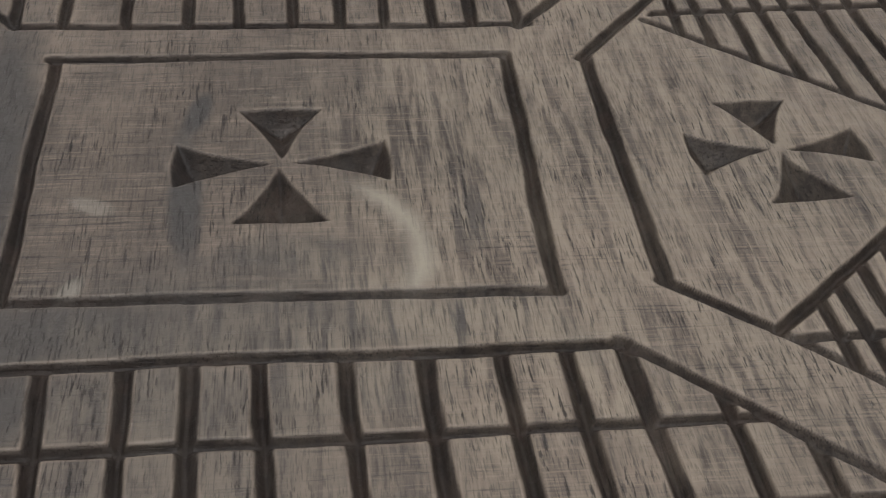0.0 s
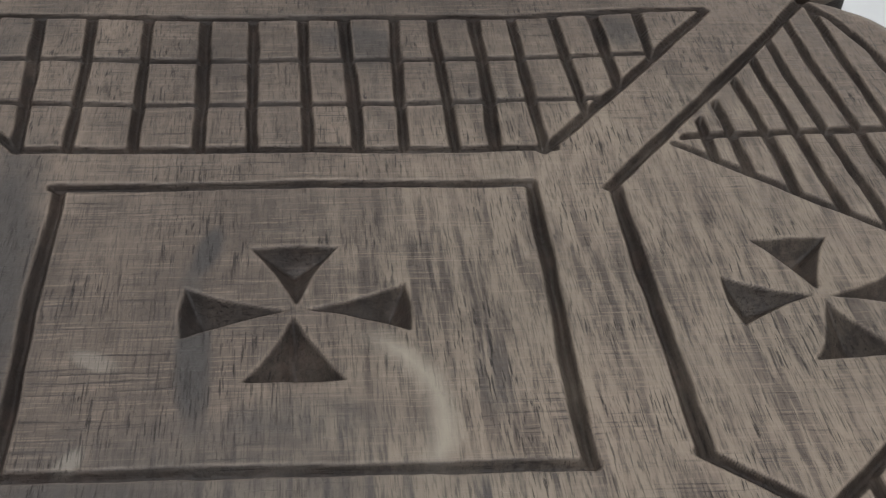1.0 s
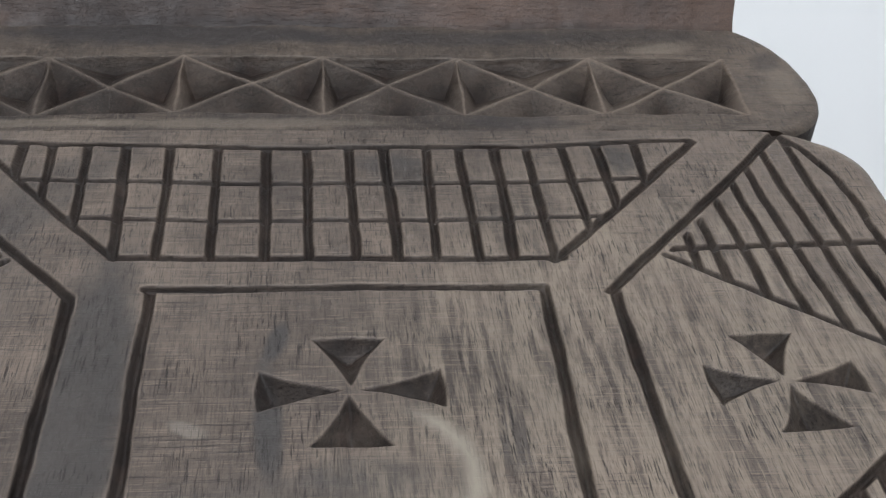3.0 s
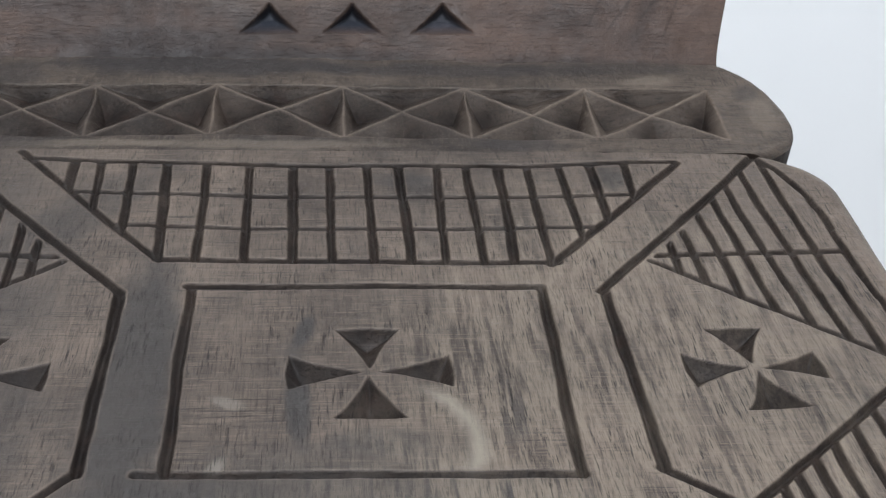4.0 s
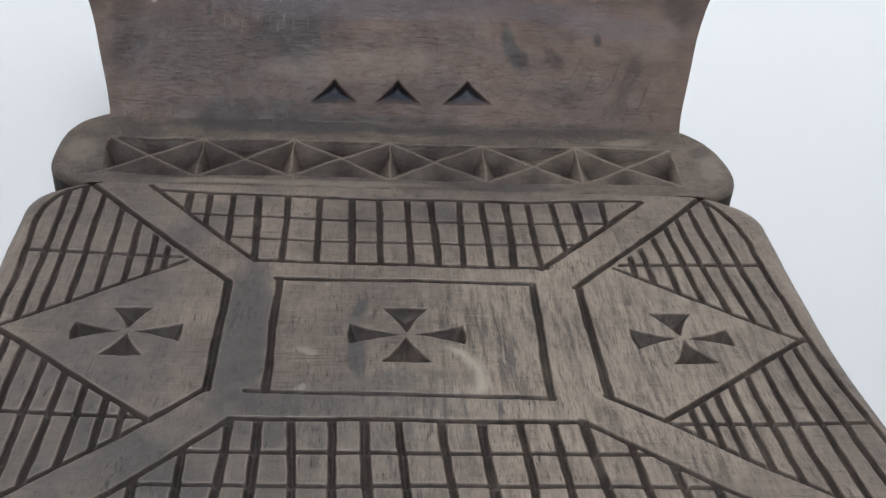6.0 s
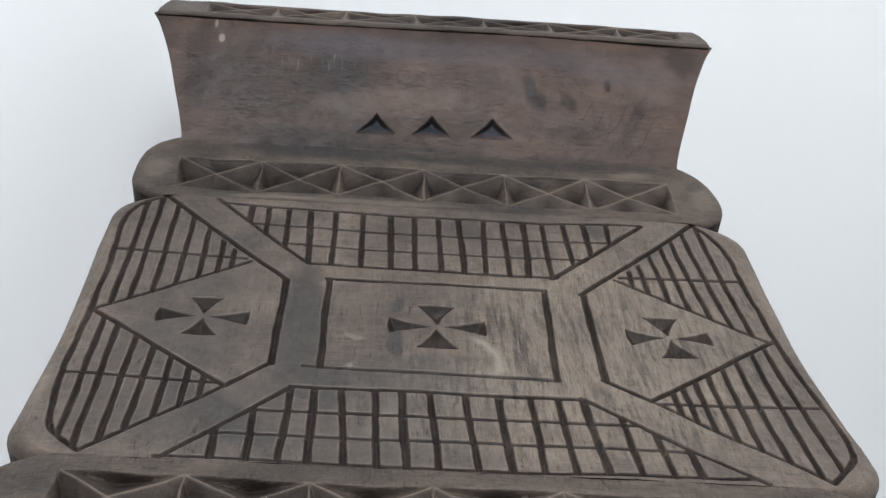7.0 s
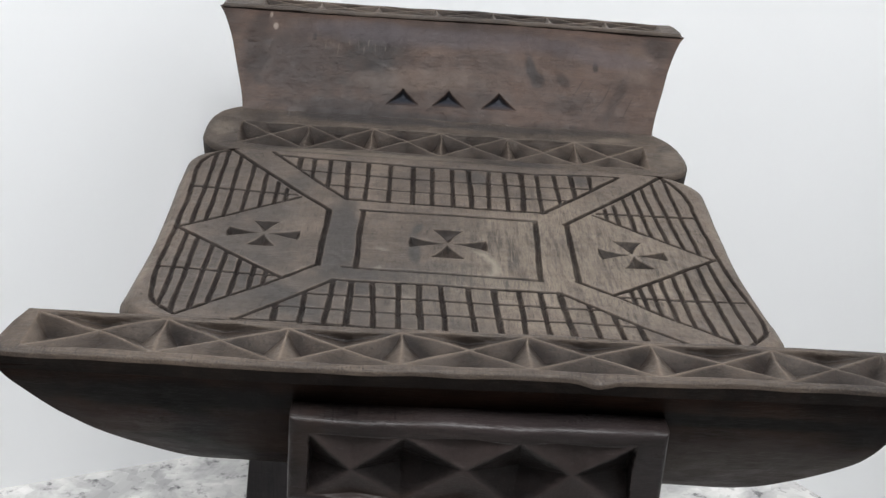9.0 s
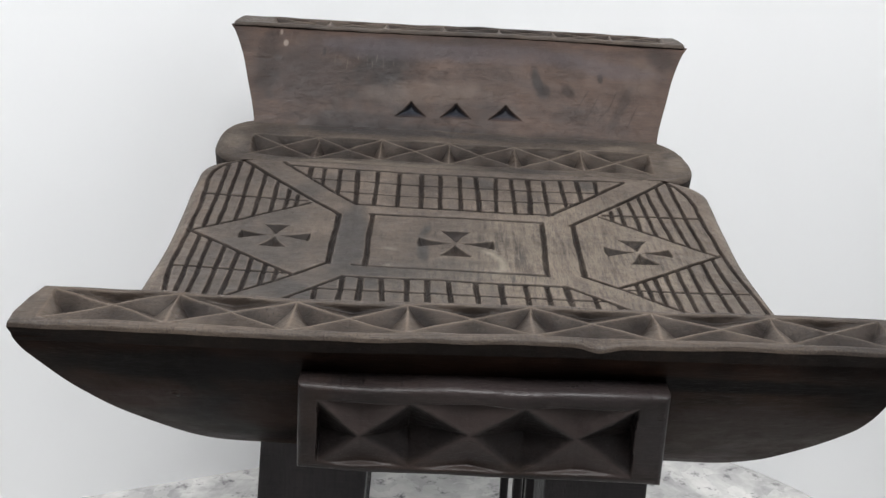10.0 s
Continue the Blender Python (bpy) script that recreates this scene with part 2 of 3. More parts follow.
# the bluish cut colour paints a reflection inside the three notches
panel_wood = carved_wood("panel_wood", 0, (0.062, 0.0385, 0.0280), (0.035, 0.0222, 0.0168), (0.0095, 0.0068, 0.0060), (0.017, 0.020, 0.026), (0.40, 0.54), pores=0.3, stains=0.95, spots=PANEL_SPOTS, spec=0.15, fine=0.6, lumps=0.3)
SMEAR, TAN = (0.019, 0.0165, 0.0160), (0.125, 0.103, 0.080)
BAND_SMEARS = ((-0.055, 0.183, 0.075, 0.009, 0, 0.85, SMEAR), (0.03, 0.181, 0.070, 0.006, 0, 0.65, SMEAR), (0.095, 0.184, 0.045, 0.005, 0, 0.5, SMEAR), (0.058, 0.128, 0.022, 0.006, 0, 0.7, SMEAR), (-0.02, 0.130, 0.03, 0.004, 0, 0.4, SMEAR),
               (-0.120, 0.176, 0.012, 0.010, 0, 0.5, SMEAR), (0.148, 0.150, 0.008, 0.014, 0, 0.28, TAN), (0.112, 0.175, 0.014, 0.004, -8, 0.35, TAN), (-0.148, 0.155, 0.009, 0.014, 0, 0.28, TAN), (-0.03, 0.1275, 0.055, 0.0035, 0, 0.35, TAN), (-0.09, 0.1275, 0.03, 0.003, 0, 0.35, TAN),
               (0.146, 0.166, 0.006, 0.008, 30, 0.5, SMEAR), (-0.115, 0.128, 0.015, 0.004, 0, 0.5, SMEAR))
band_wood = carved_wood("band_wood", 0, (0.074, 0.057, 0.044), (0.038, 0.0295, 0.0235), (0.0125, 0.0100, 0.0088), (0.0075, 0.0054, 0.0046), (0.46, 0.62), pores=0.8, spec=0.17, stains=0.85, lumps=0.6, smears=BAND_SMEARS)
# near-black strips below the rim hold its shade as well as dark smears
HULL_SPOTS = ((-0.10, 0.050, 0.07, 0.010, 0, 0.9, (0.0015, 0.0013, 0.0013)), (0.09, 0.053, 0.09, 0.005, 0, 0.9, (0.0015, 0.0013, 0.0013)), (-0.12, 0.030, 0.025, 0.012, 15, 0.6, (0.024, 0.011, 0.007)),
              # the grey patch at the right paints a soft sheen
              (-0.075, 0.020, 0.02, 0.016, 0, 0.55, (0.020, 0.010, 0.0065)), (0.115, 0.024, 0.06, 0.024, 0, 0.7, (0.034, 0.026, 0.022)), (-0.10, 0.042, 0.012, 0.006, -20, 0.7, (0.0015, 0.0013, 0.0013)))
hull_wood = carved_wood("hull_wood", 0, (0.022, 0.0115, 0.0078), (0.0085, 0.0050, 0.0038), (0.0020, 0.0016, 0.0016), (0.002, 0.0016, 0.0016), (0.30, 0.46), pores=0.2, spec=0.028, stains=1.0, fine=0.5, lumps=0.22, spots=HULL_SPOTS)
BLOCK_SPOTS = ((0.0, 0.021, 0.07, 0.003, 0, 0.6, (0.026, 0.0165, 0.012)), (-0.052, 0.040, 0.008, 0.014, 0, 0.5, (0.022, 0.0135, 0.010)), (0.068, 0.035, 0.007, 0.016, 0, 0.4, (0.030, 0.026, 0.026)), (0.03, 0.052, 0.05, 0.004, 0, 0.5, (0.030, 0.024, 0.024)))
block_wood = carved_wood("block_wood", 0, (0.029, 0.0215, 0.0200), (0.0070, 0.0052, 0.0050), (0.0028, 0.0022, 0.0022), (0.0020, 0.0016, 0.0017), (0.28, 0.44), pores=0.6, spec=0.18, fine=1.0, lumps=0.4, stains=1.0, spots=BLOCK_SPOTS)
leg_wood = carved_wood("leg_wood", 2, (0.026, 0.0215, 0.0230), (0.015, 0.0130, 0.0145), (0.005, 0.0045, 0.0055), (0.004, 0.0035, 0.004), (0.30, 0.45), pores=0.3, spec=0.2)


def granite():
    g = Nodes("granite")
    flake = g.tree.nodes.new("ShaderNodeTexVoronoi")
    flake.inputs["Scale"].default_value = 85
    g.link(g.coords, flake.inputs["Vector"])
    cloud = g.noise(g.coords, 14, 5, 0.65, 0.6)
    speck = g.noise(g.mapping((1, 1, 1), (0, 0, 0), (4, 7, 0)), 60, 4, 0.7)
    col = g.mix(g.ramp(cloud, [(0.38, 0.0), (0.66, 1.0)]), (0.22, 0.22, 0.218), (0.54, 0.53, 0.51))
    col = g.mix(0.25, col, g.ramp(flake.outputs["Color"], [(0.1, (0.35, 0.35, 0.35)), (0.9, (0.8, 0.79, 0.76))]))
    col = g.mix(g.ramp(speck, [(0.56, 0.0), (0.68, 0.9)]), col, (0.09, 0.09, 0.095))
    return g.finish(col, 0.25, speck, 0.05, 0.0003)


def wall_paint(name, colour):
    g = Nodes(name)
    patch = g.noise(g.coords, 1.5, 3)
    fine = g.noise(g.coords, 260, 3)
    col = g.mix(g.ramp(patch, [(0.3, 0.0), (0.7, 1.0)]), colour, tuple(c * 0.97 for c in colour))
    return g.finish(col, 0.6, fine, 0.08, 0.0006)


stone = granite()
white_paint = wall_paint("white_paint", (0.825, 0.835, 0.838))
grey_paint = wall_paint("grey_paint", (0.22, 0.21, 0.20))


# ---- building helpers ----
def part(name, me, material, parent, label=""):
    """Links a mesh or a bmesh as one mesh object under parent."""
    if isinstance(me, bmesh.types.BMesh):
        bm, me = me, bpy.data.meshes.new(name)
        bm.to_mesh(me)
        bm.free()
    me.materials.append(material)
    ob = new(name, me)
    if parent is not None:
        ob.parent = parent
        ob.matrix_parent_inverse = parent.matrix_basis.inverted()
    return tagged(ob, label)


def from_arrays(name, verts, quads, stain_shade=None, wear_glint=None, smooth=True):
    me = bpy.data.meshes.new(name)
    verts, quads = np.asarray(verts, np.float32), np.asarray(quads, np.int32)
    me.vertices.add(len(verts))
    me.vertices.foreach_set("co", verts.ravel())
    me.loops.add(quads.size)
    me.loops.foreach_set("vertex_index", quads.ravel())
    me.polygons.add(len(quads))
    me.polygons.foreach_set("loop_start", np.arange(0, quads.size, 4, dtype=np.int32))
    me.polygons.foreach_set("use_smooth", np.full(len(quads), smooth))
    me.update(calc_edges=True)
    if stain_shade is not None:
        at = me.attributes.new("stain_shade", "FLOAT", "POINT")
        at.data.foreach_set("value", np.asarray(stain_shade, np.float32).ravel())
    if wear_glint is not None:
        at = me.attributes.new("wear_glint", "FLOAT", "POINT")
        at.data.foreach_set("value", np.asarray(wear_glint, np.float32).ravel())
    me.validate()
    return me


def sheet_faces(ny, nx, start=0, flip=False):
    i = np.arange(ny * nx).reshape(ny, nx) + start
    q = np.stack([i[:-1, :-1], i[:-1, 1:], i[1:, 1:], i[1:, :-1]], -1).reshape(-1, 4)
    return q[:, ::-1] if flip else q


def ring(a):
    """The border of a grid of points, once round, anticlockwise as seen along the grid's normal."""
    return np.concatenate([a[0, :-1], a[:-1, -1], a[-1, :0:-1], a[:0:-1, 0]])


def solid(name, top, under, stain_shade, flip=False, wear_glint=None, low_dark=0.0):
    """A closed body: a carved sheet, its walls and a plain underside, each with its own corners, so that the edges stay crisp."""
    ny, nx = top.shape[:2]
    verts, faces = [top.reshape(-1, 3)], [sheet_faces(ny, nx, 0, flip)]
    n = ny * nx
    border, low = ring(top), ring(under)
    m = len(border)
    verts += [border, low]
    k = np.arange(m)
    wall = np.stack([k, k + m, (k + 1) % m + m, (k + 1) % m], -1) + n
    faces.append(wall[:, ::-1] if flip else wall)
    n += 2 * m
    sy, sx = max(1, (ny - 1) // 12), max(1, (nx - 1) // 16)
    iy = np.unique(np.r_[np.arange(0, ny, sy), ny - 1])
    ix = np.unique(np.r_[np.arange(0, nx, sx), nx - 1])
    coarse = under[np.ix_(iy, ix)]
    verts.append(coarse.reshape(-1, 3))
    faces.append(sheet_faces(len(iy), len(ix), n, not flip))
    verts = np.concatenate(verts)
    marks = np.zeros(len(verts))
    marks[: ny * nx] = stain_shade.ravel()
    # walls and underside darkened outright: staining plus painted shade below the edges
    marks[ny * nx:] = low_dark
    lips = np.zeros(len(verts))
    if wear_glint is not None:
        lips[: ny * nx] = wear_glint.ravel()
    return from_arrays(name, verts, np.concatenate(faces), marks, lips)


rng = np.random.default_rng(7)
WAVES = [(rng.normal(0, 1, 2), rng.uniform(0, 6.28)) for _ in range(24)]


def wobble(x, y, scale, seed=0):
    """A smooth uneven field between about -1 and 1 with features of 1/scale metres."""
    out = 0
    for k in range(6):
        (a, b), p = WAVES[(k + seed * 5) % 24]
        out = out + np.sin(scale * (a * x + b * y) * 1.6 + p)
    return out / 3.2


def cut_line(x, y, a, b, width, depth, seed=0):
    """Depth of a hand-cut groove from a to b: one wall steep, tapering and wavering a little."""
    a, b = np.array(a, float), np.array(b, float)
    d = b - a
    length = np.hypot(*d)
    d = d / length
    along = (x - a[0]) * d[0] + (y - a[1]) * d[1]
    side = -(x - a[0]) * d[1] + (y - a[1]) * d[0]
    side = side + 0.00012 * np.sin(along * 95 + seed * 2.3) + 0.00008 * np.sin(along * 310 + seed)
    w = width * (1 + 0.08 * np.sin(along * 140 + seed * 1.7) + 0.04 * np.sin(along * 420 + seed * 3.1))
    over = np.maximum(np.maximum(-along, along - length), 0)
    lean = (0.42, -0.30, 0.30)[int(abs(seed) * 7) % 3]
    q = side / (w / 2)
    wall = np.minimum((1 + q) / (1 + lean), (1 - q) / (1 - lean))
    return depth * np.clip(1.25 * np.clip(wall, 0, 1) ** 0.8 * np.clip(1 - over / (w * 0.6), 0, 1), 0, 1)


def chip_band(x, y, nodes, y0, y1, depth, ridge=True, power=0.7, wedge=0.0, far=1, pale_ridge=None, cross_deep=1.5, lit_petals=None, lip=0.0011):
    """Chip carving between the nodes: in every field two crossing ridges with hollows between them, and between the fields
    a wedge that widens away from the far border. No two fields are quite alike."""
    out = np.zeros_like(x)
    y = y + 0.0006 * wobble(x, y, 75, 1)
    x = x + 0.0006 * wobble(x, y, 75, 3)
    for n, (x0, x1) in enumerate(zip(nodes[:-1], nodes[1:])):
        key = n * 2.7 + nodes[0] * 60 + y0 * 90
        cu, cv, deep = 0.5 + 0.03 * math.sin(key), 0.5 + 0.05 * math.sin(key * 1.7), depth * (1 + 0.14 * math.sin(key * 2.3))
        u, v = (x - x0) / (x1 - x0), (y - y0) / (y1 - y0)
        inside = (u > 0) & (u < 1) & (v > 0) & (v < 1)
        # the crossing lies a little off the middle
        uu = np.where(u < cu, u / cu * 0.5, 0.5 + (u - cu) / (1 - cu) * 0.5)
        vv = np.where(v < cv, v / cv * 0.5, 0.5 + (v - cv) / (1 - cv) * 0.5)
        reach = np.minimum(np.abs(uu - vv), np.abs(uu + vv - 1))
        side = np.abs(uu - 0.5) > np.abs(vv - 0.5)
        wall_v = np.minimum(v, 1 - v) * (y1 - y0)
        edge = np.clip(wall_v / 0.0008, 0, 1)
        near = (1 - v) if far else v
        e = np.minimum(u, 1 - u) * (x1 - x0)
        if ridge:
            # the ridge between two fields fans out away from the far border
            flank = 0.0016 + wedge * np.clip(near, 0, 1)
            hollow = np.minimum(reach * 2.2, e / flank * (0.55 + 0.45 * np.clip(e / flank, 0, 1)))
        else:
            hollow = reach * 2.0
        if pale_ridge is not None:
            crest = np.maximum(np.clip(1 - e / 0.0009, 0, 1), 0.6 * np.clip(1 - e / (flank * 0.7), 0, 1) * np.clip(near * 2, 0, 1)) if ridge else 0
            pale_ridge += inside * np.maximum(crest, np.clip(1 - reach / 0.034, 0, 1))
        if lit_petals is not None:
            lit_petals += inside * ~side * np.clip(reach / 0.04, 0, 1) * edge
        sunk = np.where(side, hollow, np.minimum(reach * cross_deep, wall_v / lip))
        sunk = np.clip(sunk - 0.02, 0, 1) ** power
        out = np.where(inside, np.maximum(out, deep * sunk * np.where(side, np.clip(wall_v / 0.0006, 0, 1), edge) + 0.0002 * edge), out)
    return out


def depth_dark(depth, full):
    # darker with depth: staining and the hollow's shade in one colour
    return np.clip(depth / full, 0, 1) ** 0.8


def grime_shade(depth, full, x, y):
    """Grime all over the chip carving, with the hollows' shade painted in, thickest in their bottoms."""
    grime = depth_dark(depth - 0.0002, 0.0006) * (0.46 + 0.28 * wobble(x, y, 120, 2))
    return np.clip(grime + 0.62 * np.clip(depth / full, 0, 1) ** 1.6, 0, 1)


def eased(a, times=1):
    """Takes the sharpness off the arrises of a carved field."""
    for _ in range(times):
        p = np.pad(a, 1, mode="edge")
        a = (p[:-2, 1:-1] + 2 * p[1:-1, 1:-1] + p[2:, 1:-1]) / 4
        p = np.pad(a, 1, mode="edge")
        a = (p[1:-1, :-2] + 2 * p[1:-1, 1:-1] + p[1:-1, 2:]) / 4
    return a


def lip_glint(depth):
    """1 on the lips of the cuts and on ridges between them, where a highlight is painted in along with the wear."""
    low = np.clip(depth / 0.0004, 0, 1)
    near = eased(low)
    near = np.clip(near * 3, 0, 1)
    return np.clip(near * (1 - low), 0, 1)


# ---- room ----
def box(bm, x0, x1, y0, y1, z0, z1):
    vs = [bm.verts.new((x, y, z)) for z in (z0, z1) for x, y in ((x0, y0), (x1, y0), (x1, y1), (x0, y1))]
    for f in ((3, 2, 1, 0), (4, 5, 6, 7), (0, 1, 5, 4), (1, 2, 6, 5), (2, 3, 7, 6), (3, 0, 4, 7)):
        bm.faces.new([vs[k] for k in f])


def structure(name, boxes, material, label, m=ROOM):
    bm = bmesh.new()
    for b in boxes:
        box(bm, *b)
    ob = part(name, bm, material, None, label)
    ob.matrix_basis = m
    return tagged(ob, category=name.split("_")[0], kind="structure")


HIGH, FAR = 2.4, -3.2
structure("floor", [(FAR - 0.1, 0.1, FAR - 0.1, 0.1, -0.1, 0.0)], stone, "polished pale grey granite with dark flecks")
COVE = 0.28
structure("wall_north", [(FAR, -COVE, 0.0, 0.1, 0.0, HIGH)], white_paint, "plain matt white painted wall behind the stool")
structure("wall_east", [(0.0, 0.1, FAR, -COVE, 0.0, HIGH)], white_paint, "plain matt white painted wall beside the stool")
# unseen walls, made grey to weaken the light on the stool's front
structure("wall_south", [(FAR, 0.1, FAR - 0.1, FAR, 0.0, HIGH)], grey_paint, "plain grey wall out of view, added dark to cut the fill light")
structure("wall_west", [(FAR - 0.1, FAR, FAR - 0.1, 0.1, 0.0, HIGH)], grey_paint, "plain grey wall out of view, added dark to cut the fill light")
x0, x1, y0, y1 = ADDED_OPENING
structure("ceiling", [(FAR - 0.1, x0, FAR - 0.1, 0.1, HIGH, HIGH + 0.1), (x1, 0.1, FAR - 0.1, 0.1, HIGH, HIGH + 0.1),
                      (x0, x1, FAR - 0.1, y0, HIGH, HIGH + 0.1), (x0, x1, y1, 0.1, HIGH, HIGH + 0.1)],
          white_paint, "plain white ceiling, unseen, with an added square opening for daylight")


def rounded_corner():
    """The softly rounded plaster in the corner of the two white walls."""
    n = 24
    arc = [(-COVE + COVE * math.sin(a), -COVE + COVE * math.cos(a)) for a in np.linspace(0, math.pi / 2, n)]
    bm = bmesh.new()
    rows = []
    for z in (0.0, HIGH):
        front = [bm.verts.new((x, y, z)) for x, y in arc]
        rows.append((front,))
    for k in range(n - 1):
        f = bm.faces.new((rows[0][0][k], rows[0][0][k + 1], rows[1][0][k + 1], rows[1][0][k]))
        f.smooth = True
    # the back of the plaster, with corners of its own
    back = [bm.verts.new((x, y, z)) for z in (0.0, HIGH) for x, y in (arc[0], (-COVE, 0.1), (0.1, 0.1), (0.1, -COVE), arc[-1])]
    for k in range(4):
        bm.faces.new((back[k], back[k + 5], back[k + 6], back[k + 1]))
    ob = part("wall_corner", bm, white_paint, None, "softly rounded white plaster corner of the walls")
    ob.matrix_basis = ROOM
    return tagged(ob, category="wall", kind="structure")


rounded_corner()

# ---- the carved stool ----
stool = tagged(new("carved_stool"), "dark carved hardwood stool with crosses and chip-carved bands, on granite", "stool")
stool.matrix_basis = pose(0, 0, FLOOR)


def dish(y):
    """The seat is hollowed lengthwise."""
    return 0.35 * y * y


def half_width(y, side=1):
    y = np.abs(y)
    corner = 0.1375 + 0.0255 * np.sqrt(np.maximum(1 - (np.maximum(y - 0.101, 0) / 0.022) ** 2, 0))
    back = np.where(np.asarray(side) < 0, 3.6, 1.8)
    lobe = 0.1285 + np.where(np.asarray(side) < 0, 0.0315, 0.0300) * np.sqrt(np.maximum(1 - np.abs((y - 0.148) / np.where(y < 0.148, 0.0275, 0.046)) ** np.where(y < 0.148, 2.2, back), 0))
    return np.where(y <= SEAM, corner, lobe)


SEAM = 0.123


def round_over(d, r):
    d = np.clip(d, 0, r)
    return r - np.sqrt(np.maximum(r * r - (r - d) ** 2, 0))


def cross_pits(x, y, cx, cy, arms, turn=0.0):
    """Four scooped, flaring pits that meet in the middle. arms: reach and half the end's width, for up, down, right and left.
    Returns the depth, and 1 along the valleys where the facets meet."""
    out, valley = np.zeros_like(x), np.zeros_like(x)
    c, s = math.cos(radians(turn)), math.sin(radians(turn))
    lx, ly = c * (x - cx) + s * (y - cy), -s * (x - cx) + c * (y - cy)
    lx, ly = lx + 0.00025 * wobble(x, y, 170, 1), ly + 0.00025 * wobble(x, y, 170, 2)
    for k, ((ux, uy), (reach, end)) in enumerate(zip(((0, 1), (0, -1), (1, 0), (-1, 0)), arms)):
        t, across = (lx * ux + ly * uy - 0.0009) / (reach - 0.0009), -lx * uy + ly * ux
        across = across + 0.0004 * math.sin(k * 2.1 + cx * 90)
        half = end * (0.70 * np.clip(t, 0, 1.2) + 0.30 * np.clip(t, 0, 1.2) ** 3)
        side = (half - np.abs(across)) * 1.25
        back = (1 - t) * reach * 1.5 - 0.12 * np.abs(across)
        depth = np.clip(np.minimum(side, back), 0, None)
        inside = (depth > 0) & (t > 0)
        # the facets are a little hollow, as a gouge leaves them
        scooped = 0.0085 * (1 - np.exp(-depth / 0.0085)) * (1 + 0.07 * wobble(x, y, 420, 1))
        out = np.where(inside, np.maximum(out, scooped), out)
        near = np.clip(1 - np.minimum(np.abs(side - back), np.abs(across) * 1.6 + np.clip(side - back, 0, 1)) / 0.0012, 0, 1)
        valley = np.where(inside, np.maximum(valley, near), valley)
    return out, valley


def smooth_curve(points, n):
    """A Catmull-Rom curve through the points, at n even steps."""
    p = np.array(points, float)
    p = np.vstack([2 * p[0] - p[1], p, 2 * p[-1] - p[-2]])
    out = []
    for t in np.linspace(0, len(points) - 1 - 1e-9, n):
        k = int(t)
        f = t - k
        a, b, c, d = p[k:k + 4]
        out.append(0.5 * (2 * b + (c - a) * f + (2 * a - 5 * b + 4 * c - d) * f * f + (3 * b - a - 3 * c + d) * f ** 3))
    return np.array(out)


EDGE_CUT = {1: [(0.1370, 0.1195), (0.1430, 0.1110), (0.1480, 0.0960), (0.1500, 0.0800), (0.1500, 0.0600), (0.1520, 0.0260), (0.1530, 0.0040), (0.1545, -0.0220), (0.1570, -0.0470), (0.1590, -0.0700), (0.1590, -0.0880), (0.1560, -0.1020), (0.1440, -0.1180)],
            -1: [(-0.1370, 0.1215), (-0.1470, 0.1130), (-0.1530, 0.1010), (-0.1545, 0.0860), (-0.1525, 0.0500), (-0.1515, 0.0060), (-0.1510, -0.0340), (-0.1500, -0.0640), (-0.1465, -0.0940), (-0.1420, -0.1070), (-0.1310, -0.1195)]}
# where each upright cut of a trellis meets its far and its near border, in millimetres from the middle
SIDE_CUTS = {(1, 0): ((94.6, 95.6), (100.6, 102.5), (107.6, 112.0), (114.8, 120.3), (121.4, 129.0), (129.5, 136.5), (138.4, 143.8)),
             (1, 1): ((96.6, 97.0), (101.0, 103.2), (107.8, 108.6), (114.6, 115.7), (122.2, 123.6), (129.4, 131.9), (138.4, 141.1), (145.9, 150.8)),
             (-1, 0): ((145.8, 144.2), (138.8, 136.6), (129.8, 127.3), (120.4, 118.2), (111.5, 109.0), (103.0, 101.2), (96.8, 95.4)),
             (-1, 1): ((144.2, 139.9), (137.2, 133.3), (127.8, 125.0), (118.7, 117.6), (110.8, 108.3), (102.0, 99.8), (94.8, 94.2))}
FAR_CUTS = ((-92.6, -93.0), (-83.7, -83.2), (-73.9, -72.2), (-62.8, -60.5), (-49.8, -49.0), (-35.8, -35.2), (-21.5, -20.9), (-9.6, -8.8), (3.0, 3.4),
            (13.5, 14.8), (26.2, 25.4), (36.0, 36.8), (47.0, 46.0), (56.8, 57.0), (67.6, 69.4), (78.0, 79.6), (90.0, 90.6))
NEAR_CUTS = ((-86.2, -83.5), (-72.6, -71.1), (-59.2, -59.7), (-49.8, -49.0), (-39.0, -36.2), (-25.8, -24.2), (-15.2, -13.1), (-3.9, -1.5), (10.2, 12.9),
             (24.0, 25.5), (37.0, 37.4), (48.0, 49.0), (58.4, 61.0), (71.3, 73.6), (82.6, 85.1), (92.4, 95.6))


